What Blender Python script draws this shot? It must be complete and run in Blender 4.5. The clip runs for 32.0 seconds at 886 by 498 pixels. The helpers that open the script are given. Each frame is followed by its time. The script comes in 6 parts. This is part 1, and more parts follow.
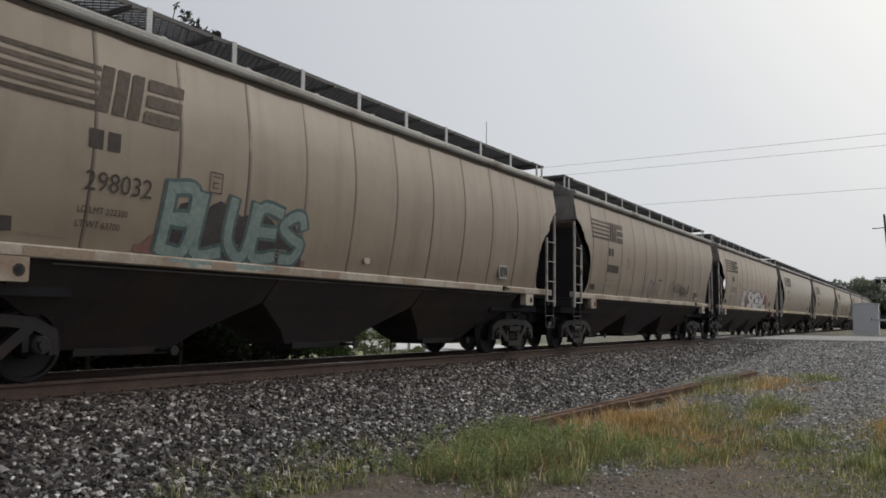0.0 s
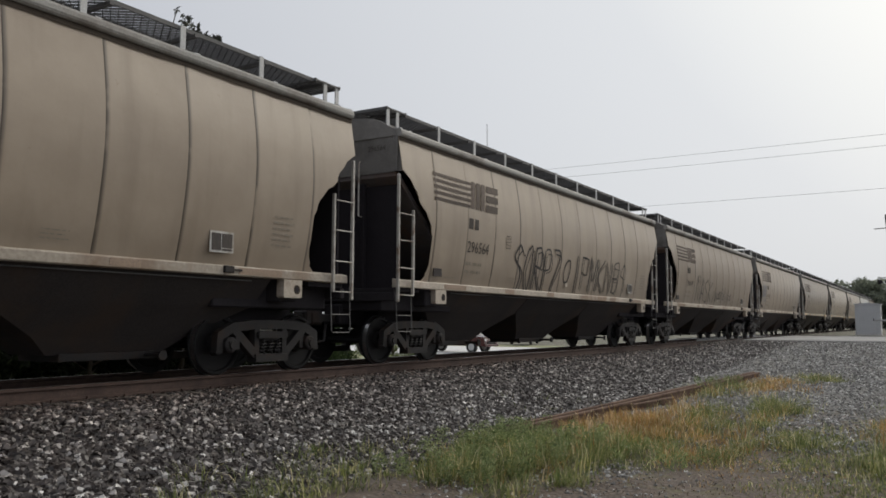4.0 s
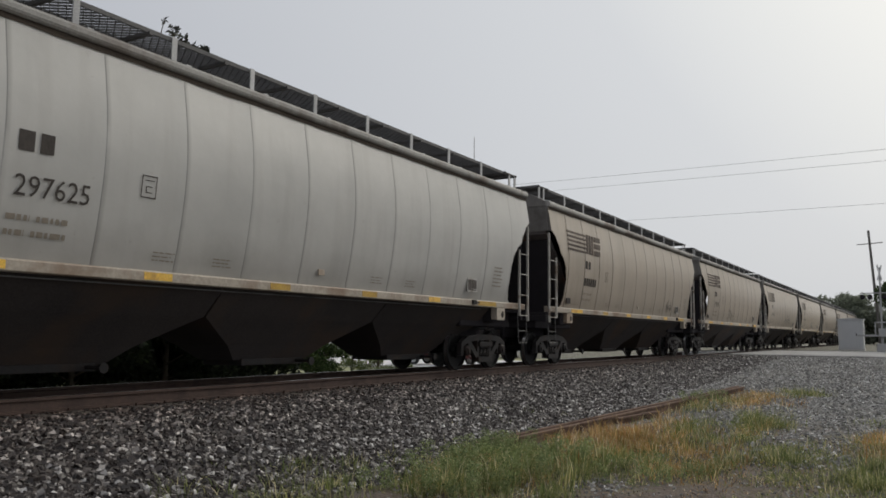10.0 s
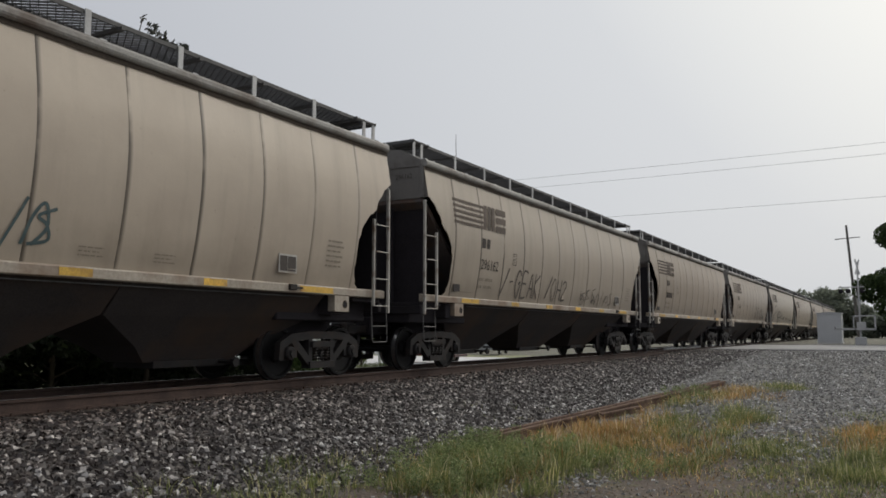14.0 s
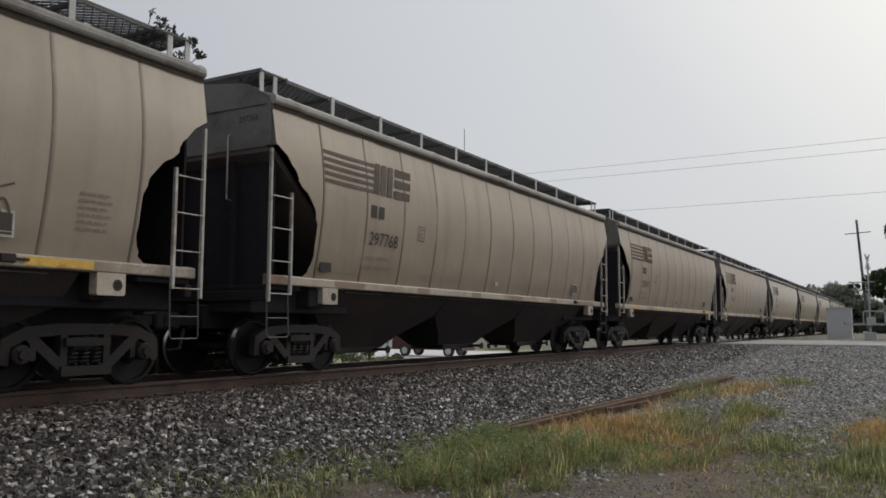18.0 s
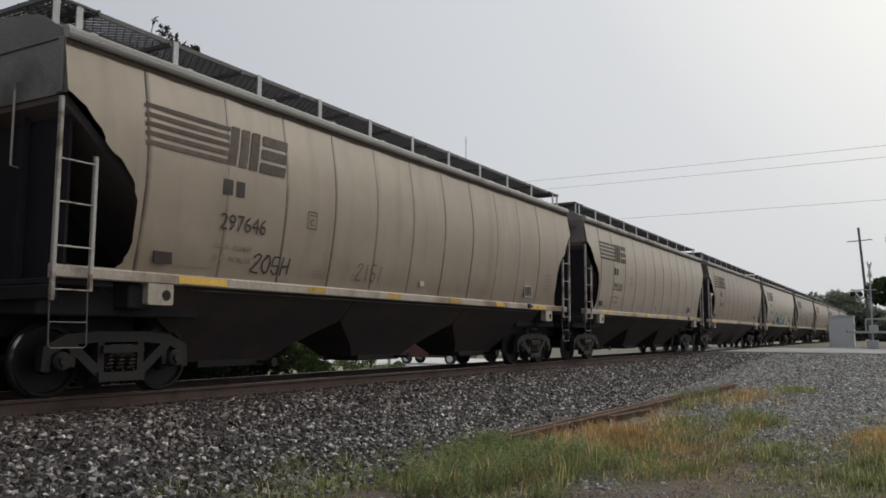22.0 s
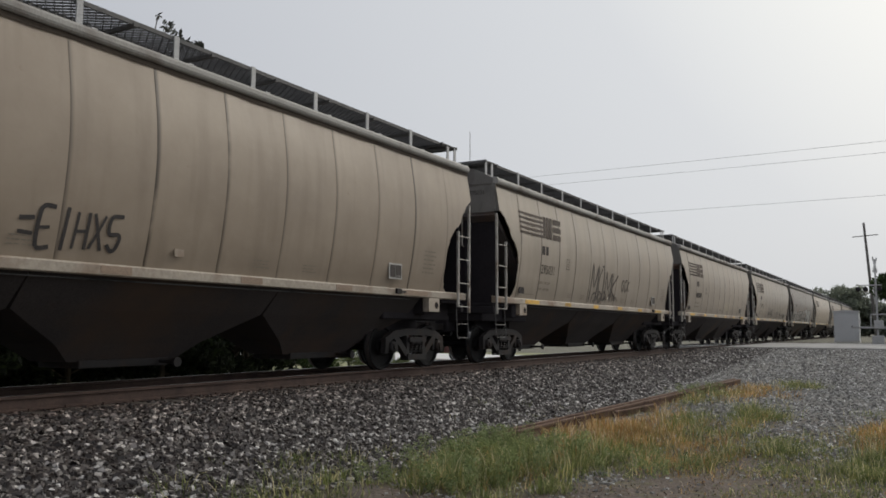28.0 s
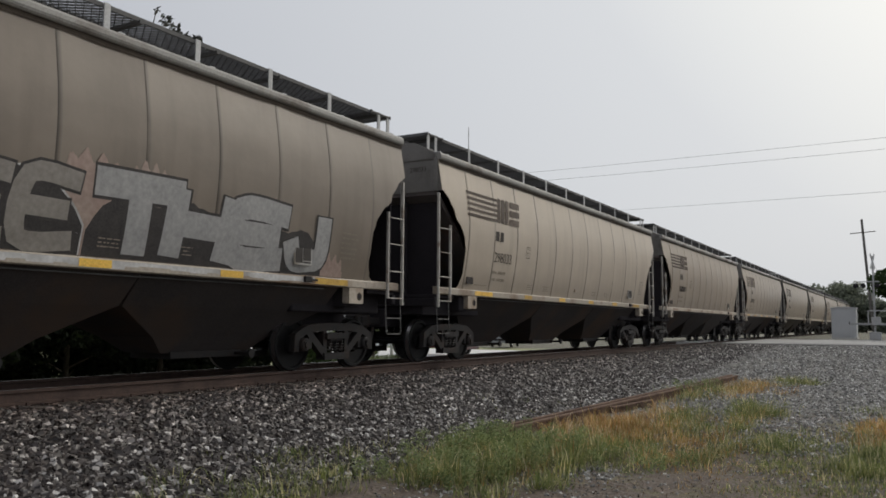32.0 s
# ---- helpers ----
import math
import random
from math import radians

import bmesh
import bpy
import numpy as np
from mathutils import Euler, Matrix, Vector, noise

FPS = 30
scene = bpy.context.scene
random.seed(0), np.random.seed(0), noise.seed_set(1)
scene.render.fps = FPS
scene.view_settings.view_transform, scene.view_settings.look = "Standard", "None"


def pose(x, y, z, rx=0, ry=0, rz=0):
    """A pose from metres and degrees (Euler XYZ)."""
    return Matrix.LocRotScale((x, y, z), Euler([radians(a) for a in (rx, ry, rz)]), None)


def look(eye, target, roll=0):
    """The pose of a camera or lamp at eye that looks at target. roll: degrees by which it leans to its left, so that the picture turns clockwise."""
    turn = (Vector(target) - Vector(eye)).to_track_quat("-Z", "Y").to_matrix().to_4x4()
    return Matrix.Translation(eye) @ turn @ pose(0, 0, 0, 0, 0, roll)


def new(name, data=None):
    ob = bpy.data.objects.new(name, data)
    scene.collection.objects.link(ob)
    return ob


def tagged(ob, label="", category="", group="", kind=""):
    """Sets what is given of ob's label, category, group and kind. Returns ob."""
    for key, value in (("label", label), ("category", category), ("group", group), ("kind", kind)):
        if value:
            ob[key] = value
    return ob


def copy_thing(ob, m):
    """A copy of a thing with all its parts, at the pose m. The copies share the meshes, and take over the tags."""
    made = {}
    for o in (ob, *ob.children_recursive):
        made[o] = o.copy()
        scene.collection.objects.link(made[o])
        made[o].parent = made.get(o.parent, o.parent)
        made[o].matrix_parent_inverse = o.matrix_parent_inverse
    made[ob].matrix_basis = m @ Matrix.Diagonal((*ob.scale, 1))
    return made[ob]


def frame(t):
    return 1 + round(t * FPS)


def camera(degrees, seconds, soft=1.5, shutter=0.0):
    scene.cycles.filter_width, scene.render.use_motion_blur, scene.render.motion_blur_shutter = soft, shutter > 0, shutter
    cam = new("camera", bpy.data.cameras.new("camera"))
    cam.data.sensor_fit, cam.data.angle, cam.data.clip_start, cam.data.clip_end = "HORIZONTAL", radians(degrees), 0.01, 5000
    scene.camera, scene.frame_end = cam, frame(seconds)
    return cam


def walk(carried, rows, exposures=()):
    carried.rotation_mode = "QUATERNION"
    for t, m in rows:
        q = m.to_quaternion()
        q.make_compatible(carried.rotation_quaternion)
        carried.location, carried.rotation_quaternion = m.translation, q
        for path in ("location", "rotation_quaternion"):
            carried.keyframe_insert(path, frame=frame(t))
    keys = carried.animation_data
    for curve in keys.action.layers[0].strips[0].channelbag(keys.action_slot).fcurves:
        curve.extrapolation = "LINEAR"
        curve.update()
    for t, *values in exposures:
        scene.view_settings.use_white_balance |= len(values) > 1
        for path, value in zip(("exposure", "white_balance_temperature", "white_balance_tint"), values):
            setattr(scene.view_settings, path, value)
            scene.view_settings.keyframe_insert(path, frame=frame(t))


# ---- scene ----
# World: metres, rail tops at z = 0, the track runs along +y at x = TRACK, the camera stands at x = y = 0.
TRACK = -10.13
EYE = 0.81
CAR = 17.7          # length over couplers
GAP0 = 20.45        # far end of car 0 at the start

cam = camera(57.5, 32.0, soft=1.7)
VIEW = [
    (0, 94.98, -0.55, 31.27), (0.5, 95.24, -0.46, 30.89), (1, 95.03, -0.59, 30.95), (1.5, 94.90, -0.80, 30.86),
    (2, 94.92, -0.90, 30.65), (2.5, 94.84, -0.81, 30.18), (4.5, 95.41, -0.18, 31.67), (5, 95.84, -0.20, 31.46),
    (5.5, 95.66, -0.14, 31.24), (6, 95.58, -0.01, 31.04), (6.5, 95.60, 0.21, 31.32), (7, 95.40, 0.06, 30.99),
    (7.5, 95.48, -0.06, 30.41), (8, 95.69, -0.06, 30.30), (8.5, 95.87, -0.07, 30.47), (9, 95.87, -0.22, 30.48),
    (9.5, 95.98, -0.41, 30.40), (10, 96.07, -0.56, 30.40), (10.5, 95.62, -0.50, 29.90), (11, 95.53, -0.35, 29.48),
    (11.5, 95.76, -0.20, 29.38), (12, 95.80, -0.11, 29.50), (12.5, 95.88, -0.08, 29.70), (13, 95.81, -0.22, 29.61),
    (13.5, 95.80, -0.18, 29.51), (14, 95.90, -0.02, 29.21), (14.5, 95.85, 0.06, 28.83), (16.5, 95.60, -0.23, 29.22),
    (17, 95.75, -0.15, 29.16), (17.5, 95.56, 0.02, 29.43), (18, 95.47, -0.20, 29.77), (18.5, 95.46, -0.45, 29.99),
    (19, 95.65, -0.32, 29.89), (19.5, 95.71, -0.18, 29.52), (20, 95.94, -0.19, 29.33), (20.5, 96.19, -0.23, 29.45),
    (21, 96.00, -0.12, 29.70), (21.5, 95.95, -0.27, 29.83), (22, 96.01, -0.22, 29.88), (22.5, 95.82, -0.07, 30.12),
    (23, 95.67, -0.14, 30.10), (23.5, 95.59, -0.21, 30.11), (24, 95.58, -0.19, 30.36), (24.5, 95.40, -0.15, 30.00),
    (25, 95.22, -0.18, 29.72), (25.5, 95.33, -0.14, 29.45), (27.5, 95.91, -0.39, 29.87), (28, 95.70, -0.19, 30.18),
    (28.5, 95.43, -0.04, 30.09), (29, 95.27, -0.27, 30.20), (29.5, 95.43, -0.56, 30.10), (30, 95.44, -0.65, 29.96),
    (30.5, 95.32, -0.55, 30.10), (31, 95.18, -0.67, 30.19), (31.5, 95.12, -0.66, 30.19), (32, 95.37, -0.35, 30.04)]
LIGHTEN = [(0, 0.12), (2, 0.10), (4.5, 0.24), (5, 0.26), (6, 0.05), (7, -0.01), (8, 0.13), (9, 0.12), (10, 0.03), (11, 0.0), (12, 0.02), (13, 0.06), (14, 0.06), (17, 0.05), (18, 0.04), (19, 0.13), (20, 0.07), (22, 0.08), (23, 0.05), (24, 0.0), (25, -0.10), (27.5, 0.08), (28, 0.10), (28.7, 0.18), (29, -0.25), (30, 0.13), (31, -0.16), (32, 0.09)]
walk(cam, [(t, pose(0, 0, EYE, rx, ry, rz)) for t, rx, ry, rz in VIEW], exposures=LIGHTEN)

# distance run by the train
RUN = [(0, 0.00), (1, 19.64), (2, 39.24), (3, 58.79), (4, 78.29), (5, 97.75), (6, 117.17),
       (7, 136.53), (8, 155.86), (9, 175.14), (10, 194.37), (11, 213.56), (12, 232.71), (13, 251.81),
       (14, 270.87), (15, 289.89), (16, 308.86), (17, 327.79), (18, 346.68), (19, 365.52), (20, 384.33),
       (21, 403.09), (22, 421.80), (23, 440.48), (24, 459.11), (25, 477.71), (26, 496.26), (27, 514.77),
       (28, 533.24), (29, 551.67), (30, 570.06), (31, 588.41), (32, 606.71)]

# ---- light: a hazy, almost overcast sky, brighter round a veiled sun ----
SUN_DIR = Vector((0.30, 0.80, 0.62)).normalized()
world = bpy.data.worlds.new("hazy_sky")
scene.world = world
world.use_nodes = True
wn, wl = world.node_tree.nodes, world.node_tree.links
bg = wn["Background"]
sky = wn.new("ShaderNodeTexSky")
sky.sky_type, sky.sun_disc = "NISHITA", False
sky.sun_elevation, sky.sun_rotation = math.asin(SUN_DIR.z), math.atan2(SUN_DIR.x, SUN_DIR.y)
sky.dust_density, sky.air_density = 6.0, 1.0
coord = wn.new("ShaderNodeTexCoord")
dot = wn.new("ShaderNodeVectorMath")
dot.operation = "DOT_PRODUCT"
dot.inputs[1].default_value = SUN_DIR
wl.new(coord.outputs["Generated"], dot.inputs[0])
haze = wn.new("ShaderNodeValToRGB")
haze.color_ramp.elements[0].position, haze.color_ramp.elements[0].color = 0.25, (0.47, 0.49, 0.54, 1)
haze.color_ramp.elements[1].position, haze.color_ramp.elements[1].color = 1.0, (1.15, 1.13, 1.05, 1)
mid = haze.color_ramp.elements.new(0.80)
mid.color = (0.69, 0.71, 0.735, 1)
mid = haze.color_ramp.elements.new(0.93)
mid.color = (0.90, 0.91, 0.88, 1)
wl.new(dot.outputs["Value"], haze.inputs["Fac"])
dim = wn.new("ShaderNodeVectorMath")
dim.operation = "SCALE"
dim.inputs["Scale"].default_value = 0.05
wl.new(sky.outputs["Color"], dim.inputs[0])
both = wn.new("ShaderNodeMix")
both.data_type = "RGBA"
both.inputs["Factor"].default_value = 0.88
wl.new(dim.outputs["Vector"], both.inputs["A"])
wl.new(haze.outputs["Color"], both.inputs["B"])
wl.new(both.outputs["Result"], bg.inputs["Color"])
bg.inputs["Strength"].default_value = 1.0
sun_data = bpy.data.lights.new("sun", "SUN")
sun_data.energy, sun_data.angle, sun_data.color = 0.9, radians(18), (1.0, 0.95, 0.86)
sun = new("sun", sun_data)
sun.matrix_world = look(SUN_DIR * 60, (0, 0, 0))


# ---- materials ----
def material(name, rough=0.7, metal=0.0):
    m = bpy.data.materials.new(name)
    m.use_nodes = True
    p = m.node_tree.nodes["Principled BSDF"]
    p.inputs["Roughness"].default_value, p.inputs["Metallic"].default_value = rough, metal
    return m, m.node_tree.nodes, m.node_tree.links, p


def noise_node(n, l, scale, detail=6.0, vec=None, rough=0.6):
    k = n.new("ShaderNodeTexNoise")
    k.inputs["Scale"].default_value, k.inputs["Detail"].default_value, k.inputs["Roughness"].default_value = scale, detail, rough
    if vec is not None:
        l.new(vec, k.inputs["Vector"])
    return k.outputs["Fac"]


def ramp(n, l, fac, stops):
    r = n.new("ShaderNodeValToRGB")
    e = r.color_ramp.elements
    while len(e) < len(stops):
        e.new(0.5)
    for k, (p, c) in zip(e, stops):
        k.position, k.color = p, (*c, 1) if len(c) == 3 else (c[0], c[0], c[0], 1)
    l.new(fac, r.inputs["Fac"])
    return r.outputs["Color"]


def mixed(n, l, fac, a, b, blend="MIX"):
    m = n.new("ShaderNodeMix")
    m.data_type, m.blend_type = "RGBA", blend
    for key, v in (("Factor", fac), ("A", a), ("B", b)):
        if isinstance(v, (int, float)):
            m.inputs[key].default_value = v
        elif isinstance(v, tuple):
            m.inputs[key].default_value = (*v, 1)
        else:
            l.new(v, m.inputs[key])
    return m.outputs["Result"]


def calc(n, l, op, a, b=0.5):
    m = n.new("ShaderNodeMath")
    m.operation = op
    for i, v in enumerate((a, b)):
        if isinstance(v, (int, float)):
            m.inputs[i].default_value = v
        else:
            l.new(v, m.inputs[i])
    return m.outputs[0]


def bump(n, l, p, height, strength=0.3, dist=0.02):
    b = n.new("ShaderNodeBump")
    b.inputs["Strength"].default_value, b.inputs["Distance"].default_value = strength, dist
    l.new(height, b.inputs["Height"])
    l.new(b.outputs["Normal"], p.inputs["Normal"])


def spot_coords(n, l, stretch=(1, 1, 1)):
    """Object coordinates, shifted for each object by its own random number."""
    tc, oi = n.new("ShaderNodeTexCoord"), n.new("ShaderNodeObjectInfo")
    sc = n.new("ShaderNodeVectorMath")
    sc.operation = "SCALE"
    sc.inputs[0].default_value = (61.0, 37.0, 83.0)
    l.new(oi.outputs["Random"], sc.inputs["Scale"])
    ad = n.new("ShaderNodeVectorMath")
    l.new(tc.outputs["Object"], ad.inputs[0])
    l.new(sc.outputs["Vector"], ad.inputs[1])
    mu = n.new("ShaderNodeVectorMath")
    mu.operation = "MULTIPLY"
    mu.inputs[1].default_value = stretch
    l.new(ad.outputs["Vector"], mu.inputs[0])
    return mu.outputs["Vector"], oi.outputs["Random"], tc


def grimy(name, a, b, rough=0.65, metal=0.0, scale=3.0, fine=40.0, relief=0.2, dark=None, vary=0.12, gloss=0.5):
    """A plain material with two scales of variation."""
    m, n, l, p = material(name, rough, metal)
    p.inputs["Specular IOR Level"].default_value = gloss
    v, rnd, _ = spot_coords(n, l)
    big = noise_node(n, l, scale, 5, v)
    small = noise_node(n, l, fine, 4, v)
    c = ramp(n, l, big, [(0.3, a), (0.7, b)])
    c = mixed(n, l, 0.35, c, ramp(n, l, small, [(0.3, tuple(x * 0.55 for x in a)), (0.7, tuple(min(1, x * 1.3) for x in b))]))
    if dark:
        c = mixed(n, l, ramp(n, l, noise_node(n, l, scale * 0.6, 8, v), [(0.5, (0,)), (0.65, (1,))]), c, dark)
    if vary:
        hv = n.new("ShaderNodeHueSaturation")
        l.new(calc(n, l, "ADD", calc(n, l, "MULTIPLY", rnd, 2 * vary), 1 - vary), hv.inputs["Value"])
        l.new(c, hv.inputs["Color"])
        c = hv.outputs["Color"]
    l.new(c, p.inputs["Base Color"])
    if relief:
        bump(n, l, p, small, relief, 0.01)
    return m


def car_paint(name, a, b, dirt, amount=0.38, seams=0.88):
    """Weathered hopper paint: vertical wash streaks, road film low down with a ragged edge, rust spots, dirt along the lap seams."""
    m, n, l, p = material(name, 0.62)
    v, rnd, tc = spot_coords(n, l)
    vs, _, _ = spot_coords(n, l, (1, 2.2, 0.22))
    streak = noise_node(n, l, 1.6, 4, vs, 0.5)
    blotch = noise_node(n, l, 1.1, 6, v)
    fine = noise_node(n, l, 60, 3, v)
    c = ramp(n, l, blotch, [(0.3, a), (0.7, b)])
    c = mixed(n, l, calc(n, l, "MULTIPLY", ramp(n, l, streak, [(0.5, (0,)), (0.8, (1,))]), amount), c, dirt)
    c = mixed(n, l, calc(n, l, "MULTIPLY", fine, 0.10), c, tuple(x * 0.6 for x in a))
    sep = n.new("ShaderNodeSeparateXYZ")
    l.new(tc.outputs["Object"], sep.inputs[0])
    rag = calc(n, l, "ADD", sep.outputs["Z"], calc(n, l, "MULTIPLY", blotch, 0.5))
    low = n.new("ShaderNodeMapRange")
    low.inputs["From Min"].default_value, low.inputs["From Max"].default_value = 2.5, 1.75
    l.new(rag, low.inputs["Value"])
    c = mixed(n, l, calc(n, l, "MULTIPLY", low.outputs["Result"], 0.35), c, (0.16, 0.125, 0.09))
    rust = ramp(n, l, noise_node(n, l, 5, 9, v, 0.75), [(0.64, (0,)), (0.74, (1,))])
    c = mixed(n, l, calc(n, l, "MULTIPLY", rust, 0.5), c, (0.13, 0.06, 0.03))
    # dirt that runs along the lap seam at each panel's edge (y of the panel is 0 to 1.268)
    edge = n.new("ShaderNodeMapRange")
    edge.inputs["From Min"].default_value, edge.inputs["From Max"].default_value = 0.10, 0.05
    l.new(calc(n, l, "ADD", sep.outputs["Y"], calc(n, l, "MULTIPLY", streak, 0.055)), edge.inputs["Value"])
    seam = calc(n, l, "MULTIPLY", edge.outputs["Result"], ramp(n, l, noise_node(n, l, 0.9, 4, v), [(0.30, (0.0,)), (0.46, (1,))]))
    seam = calc(n, l, "MULTIPLY", seam, ramp(n, l, rnd, [(0.05, (0.5,)), (0.5, (1,))]))
    c = mixed(n, l, calc(n, l, "MULTIPLY", seam, seams), c, (0.068, 0.052, 0.038))
    l.new(c, p.inputs["Base Color"])
    l.new(calc(n, l, "ADD", calc(n, l, "MULTIPLY", blotch, 0.3), 0.25), p.inputs["Roughness"])
    bump(n, l, p, blotch, 0.16, 0.05)
    return m


PAINT_TAN = car_paint("tan_car_paint", (0.330, 0.263, 0.196), (0.400, 0.325, 0.246), (0.191, 0.146, 0.106))
PAINT_DUN = car_paint("dun_car_paint", (0.272, 0.213, 0.157), (0.336, 0.269, 0.202), (0.156, 0.118, 0.084))
PAINT_LIGHT = car_paint("light_tan_car_paint", (0.388, 0.323, 0.249), (0.457, 0.386, 0.302), (0.255, 0.207, 0.157))
PAINT_PALE = car_paint("pale_cream_car_paint", (0.486, 0.405, 0.316), (0.562, 0.476, 0.375), (0.301, 0.246, 0.185))
PAINT_GREY = car_paint("pale_grey_car_paint", (0.493, 0.482, 0.448), (0.571, 0.554, 0.515), (0.325, 0.302, 0.269), 0.3, 0.3)
PAINT_BROWN = car_paint("dirty_brown_car_paint", (0.207, 0.168, 0.129), (0.267, 0.218, 0.170), (0.174, 0.136, 0.103), 0.6)
EAVE = grimy("grey_eave_paint", (0.25, 0.24, 0.22), (0.35, 0.335, 0.305), 0.6, scale=1.2, dark=(0.13, 0.10, 0.08))
TRIM = grimy("weathered_trim_paint", (0.37, 0.315, 0.25), (0.50, 0.435, 0.355), 0.6, scale=1.2, fine=18, relief=0.08, dark=(0.235, 0.155, 0.10))
END_GREY = grimy("sooty_grey_paint", (0.16, 0.15, 0.138), (0.215, 0.202, 0.185), 0.7, scale=1.5, dark=(0.10, 0.09, 0.08))
BLACK = grimy("black_underframe", (0.028, 0.025, 0.028), (0.042, 0.038, 0.041), 0.85, scale=2.0, gloss=0.12)
# Near-black with the shade of the open car ends put into it.
SHADE_BLACK = grimy("shade_black_end", (0.026, 0.023, 0.026), (0.036, 0.032, 0.036), 0.95, scale=2.0, gloss=0.08)
DARK_SHEET = grimy("dark_hopper_sheet", (0.042, 0.038, 0.038), (0.066, 0.057, 0.054), 0.8, scale=0.7, relief=0.1, dark=(0.078, 0.055, 0.042), gloss=0.18)
TRUCK_IRON = grimy("sooty_cast_iron", (0.017, 0.0155, 0.016), (0.03, 0.027, 0.026), 0.6, scale=4, dark=(0.034, 0.023, 0.018), gloss=0.25)
WHEEL_IRON = grimy("wheel_iron", (0.009, 0.0085, 0.009), (0.016, 0.015, 0.015), 0.6, metal=0.0, scale=5, gloss=0.18)
TREAD = grimy("polished_wheel_tread", (0.45, 0.44, 0.43), (0.6, 0.59, 0.58), 0.3, metal=1.0, relief=0)
GALV = grimy("galvanised_steel", (0.36, 0.36, 0.36), (0.5, 0.5, 0.49), 0.55, metal=0.2, scale=4)
GRATE = grimy("dark_walkway_grating", (0.09, 0.09, 0.09), (0.15, 0.145, 0.14), 0.7, metal=0.2)
LADDER = grimy("ladder_paint", (0.40, 0.38, 0.34), (0.52, 0.49, 0.44), 0.6, scale=5, dark=(0.2, 0.14, 0.1))
# Soot brown that also holds the painted shade under the eave.
SOOT_SHADE_BROWN = grimy("brown_soot_and_shade", (0.045, 0.036, 0.028), (0.08, 0.064, 0.05), 0.85, scale=2.5, gloss=0.15)
# Raised above the other blacks to lighten the shaded recess by colour.
SLOPE = grimy("shade_lifted_slope_sheet", (0.11, 0.098, 0.098), (0.16, 0.14, 0.135), 0.9, scale=2.0, dark=(0.17, 0.115, 0.09), gloss=0.1)
FLANGE = grimy("dull_grey_flange", (0.07, 0.068, 0.067), (0.14, 0.135, 0.13), 0.8, scale=1.5, dark=(0.03, 0.028, 0.028))
STEP = grimy("dark_step_steel", (0.06, 0.058, 0.056), (0.11, 0.105, 0.10), 0.6, scale=5)
LETTER = grimy("faded_black_lettering", (0.045, 0.038, 0.035), (0.085, 0.072, 0.062), 0.7, scale=6, relief=0, vary=0, gloss=0.25)
LOGO = grimy("faded_logo_paint", (0.085, 0.064, 0.051), (0.125, 0.097, 0.078), 0.7, scale=3, fine=12, relief=0, vary=0.25, gloss=0.25)
FAINT = grimy("worn_lettering", (0.24, 0.205, 0.16), (0.30, 0.255, 0.20), 0.7, scale=6, vary=0)
YELLOW = grimy("yellow_reflective_tape", (0.62, 0.36, 0.04), (0.75, 0.47, 0.08), 0.45, scale=5, dark=(0.40, 0.22, 0.06), vary=0.3)
DULLTAPE = grimy("dirty_reflective_tape", (0.24, 0.17, 0.12), (0.32, 0.23, 0.16), 0.5, scale=5)
RAIL_RUST = grimy("rusty_rail_steel", (0.05, 0.030, 0.024), (0.088, 0.054, 0.040), 0.8, scale=5, dark=(0.045, 0.026, 0.02))
SPARE_RUST = grimy("dry_orange_rust", (0.105, 0.066, 0.048), (0.19, 0.125, 0.092), 0.85, scale=5, dark=(0.07, 0.04, 0.03), gloss=0.2)
RAIL_TOP = grimy("polished_rail_head", (0.3, 0.28, 0.27), (0.45, 0.43, 0.42), 0.3, metal=1.0, relief=0, vary=0)
TIE = grimy("creosoted_timber", (0.05, 0.038, 0.03), (0.10, 0.08, 0.065), 0.9, scale=4)



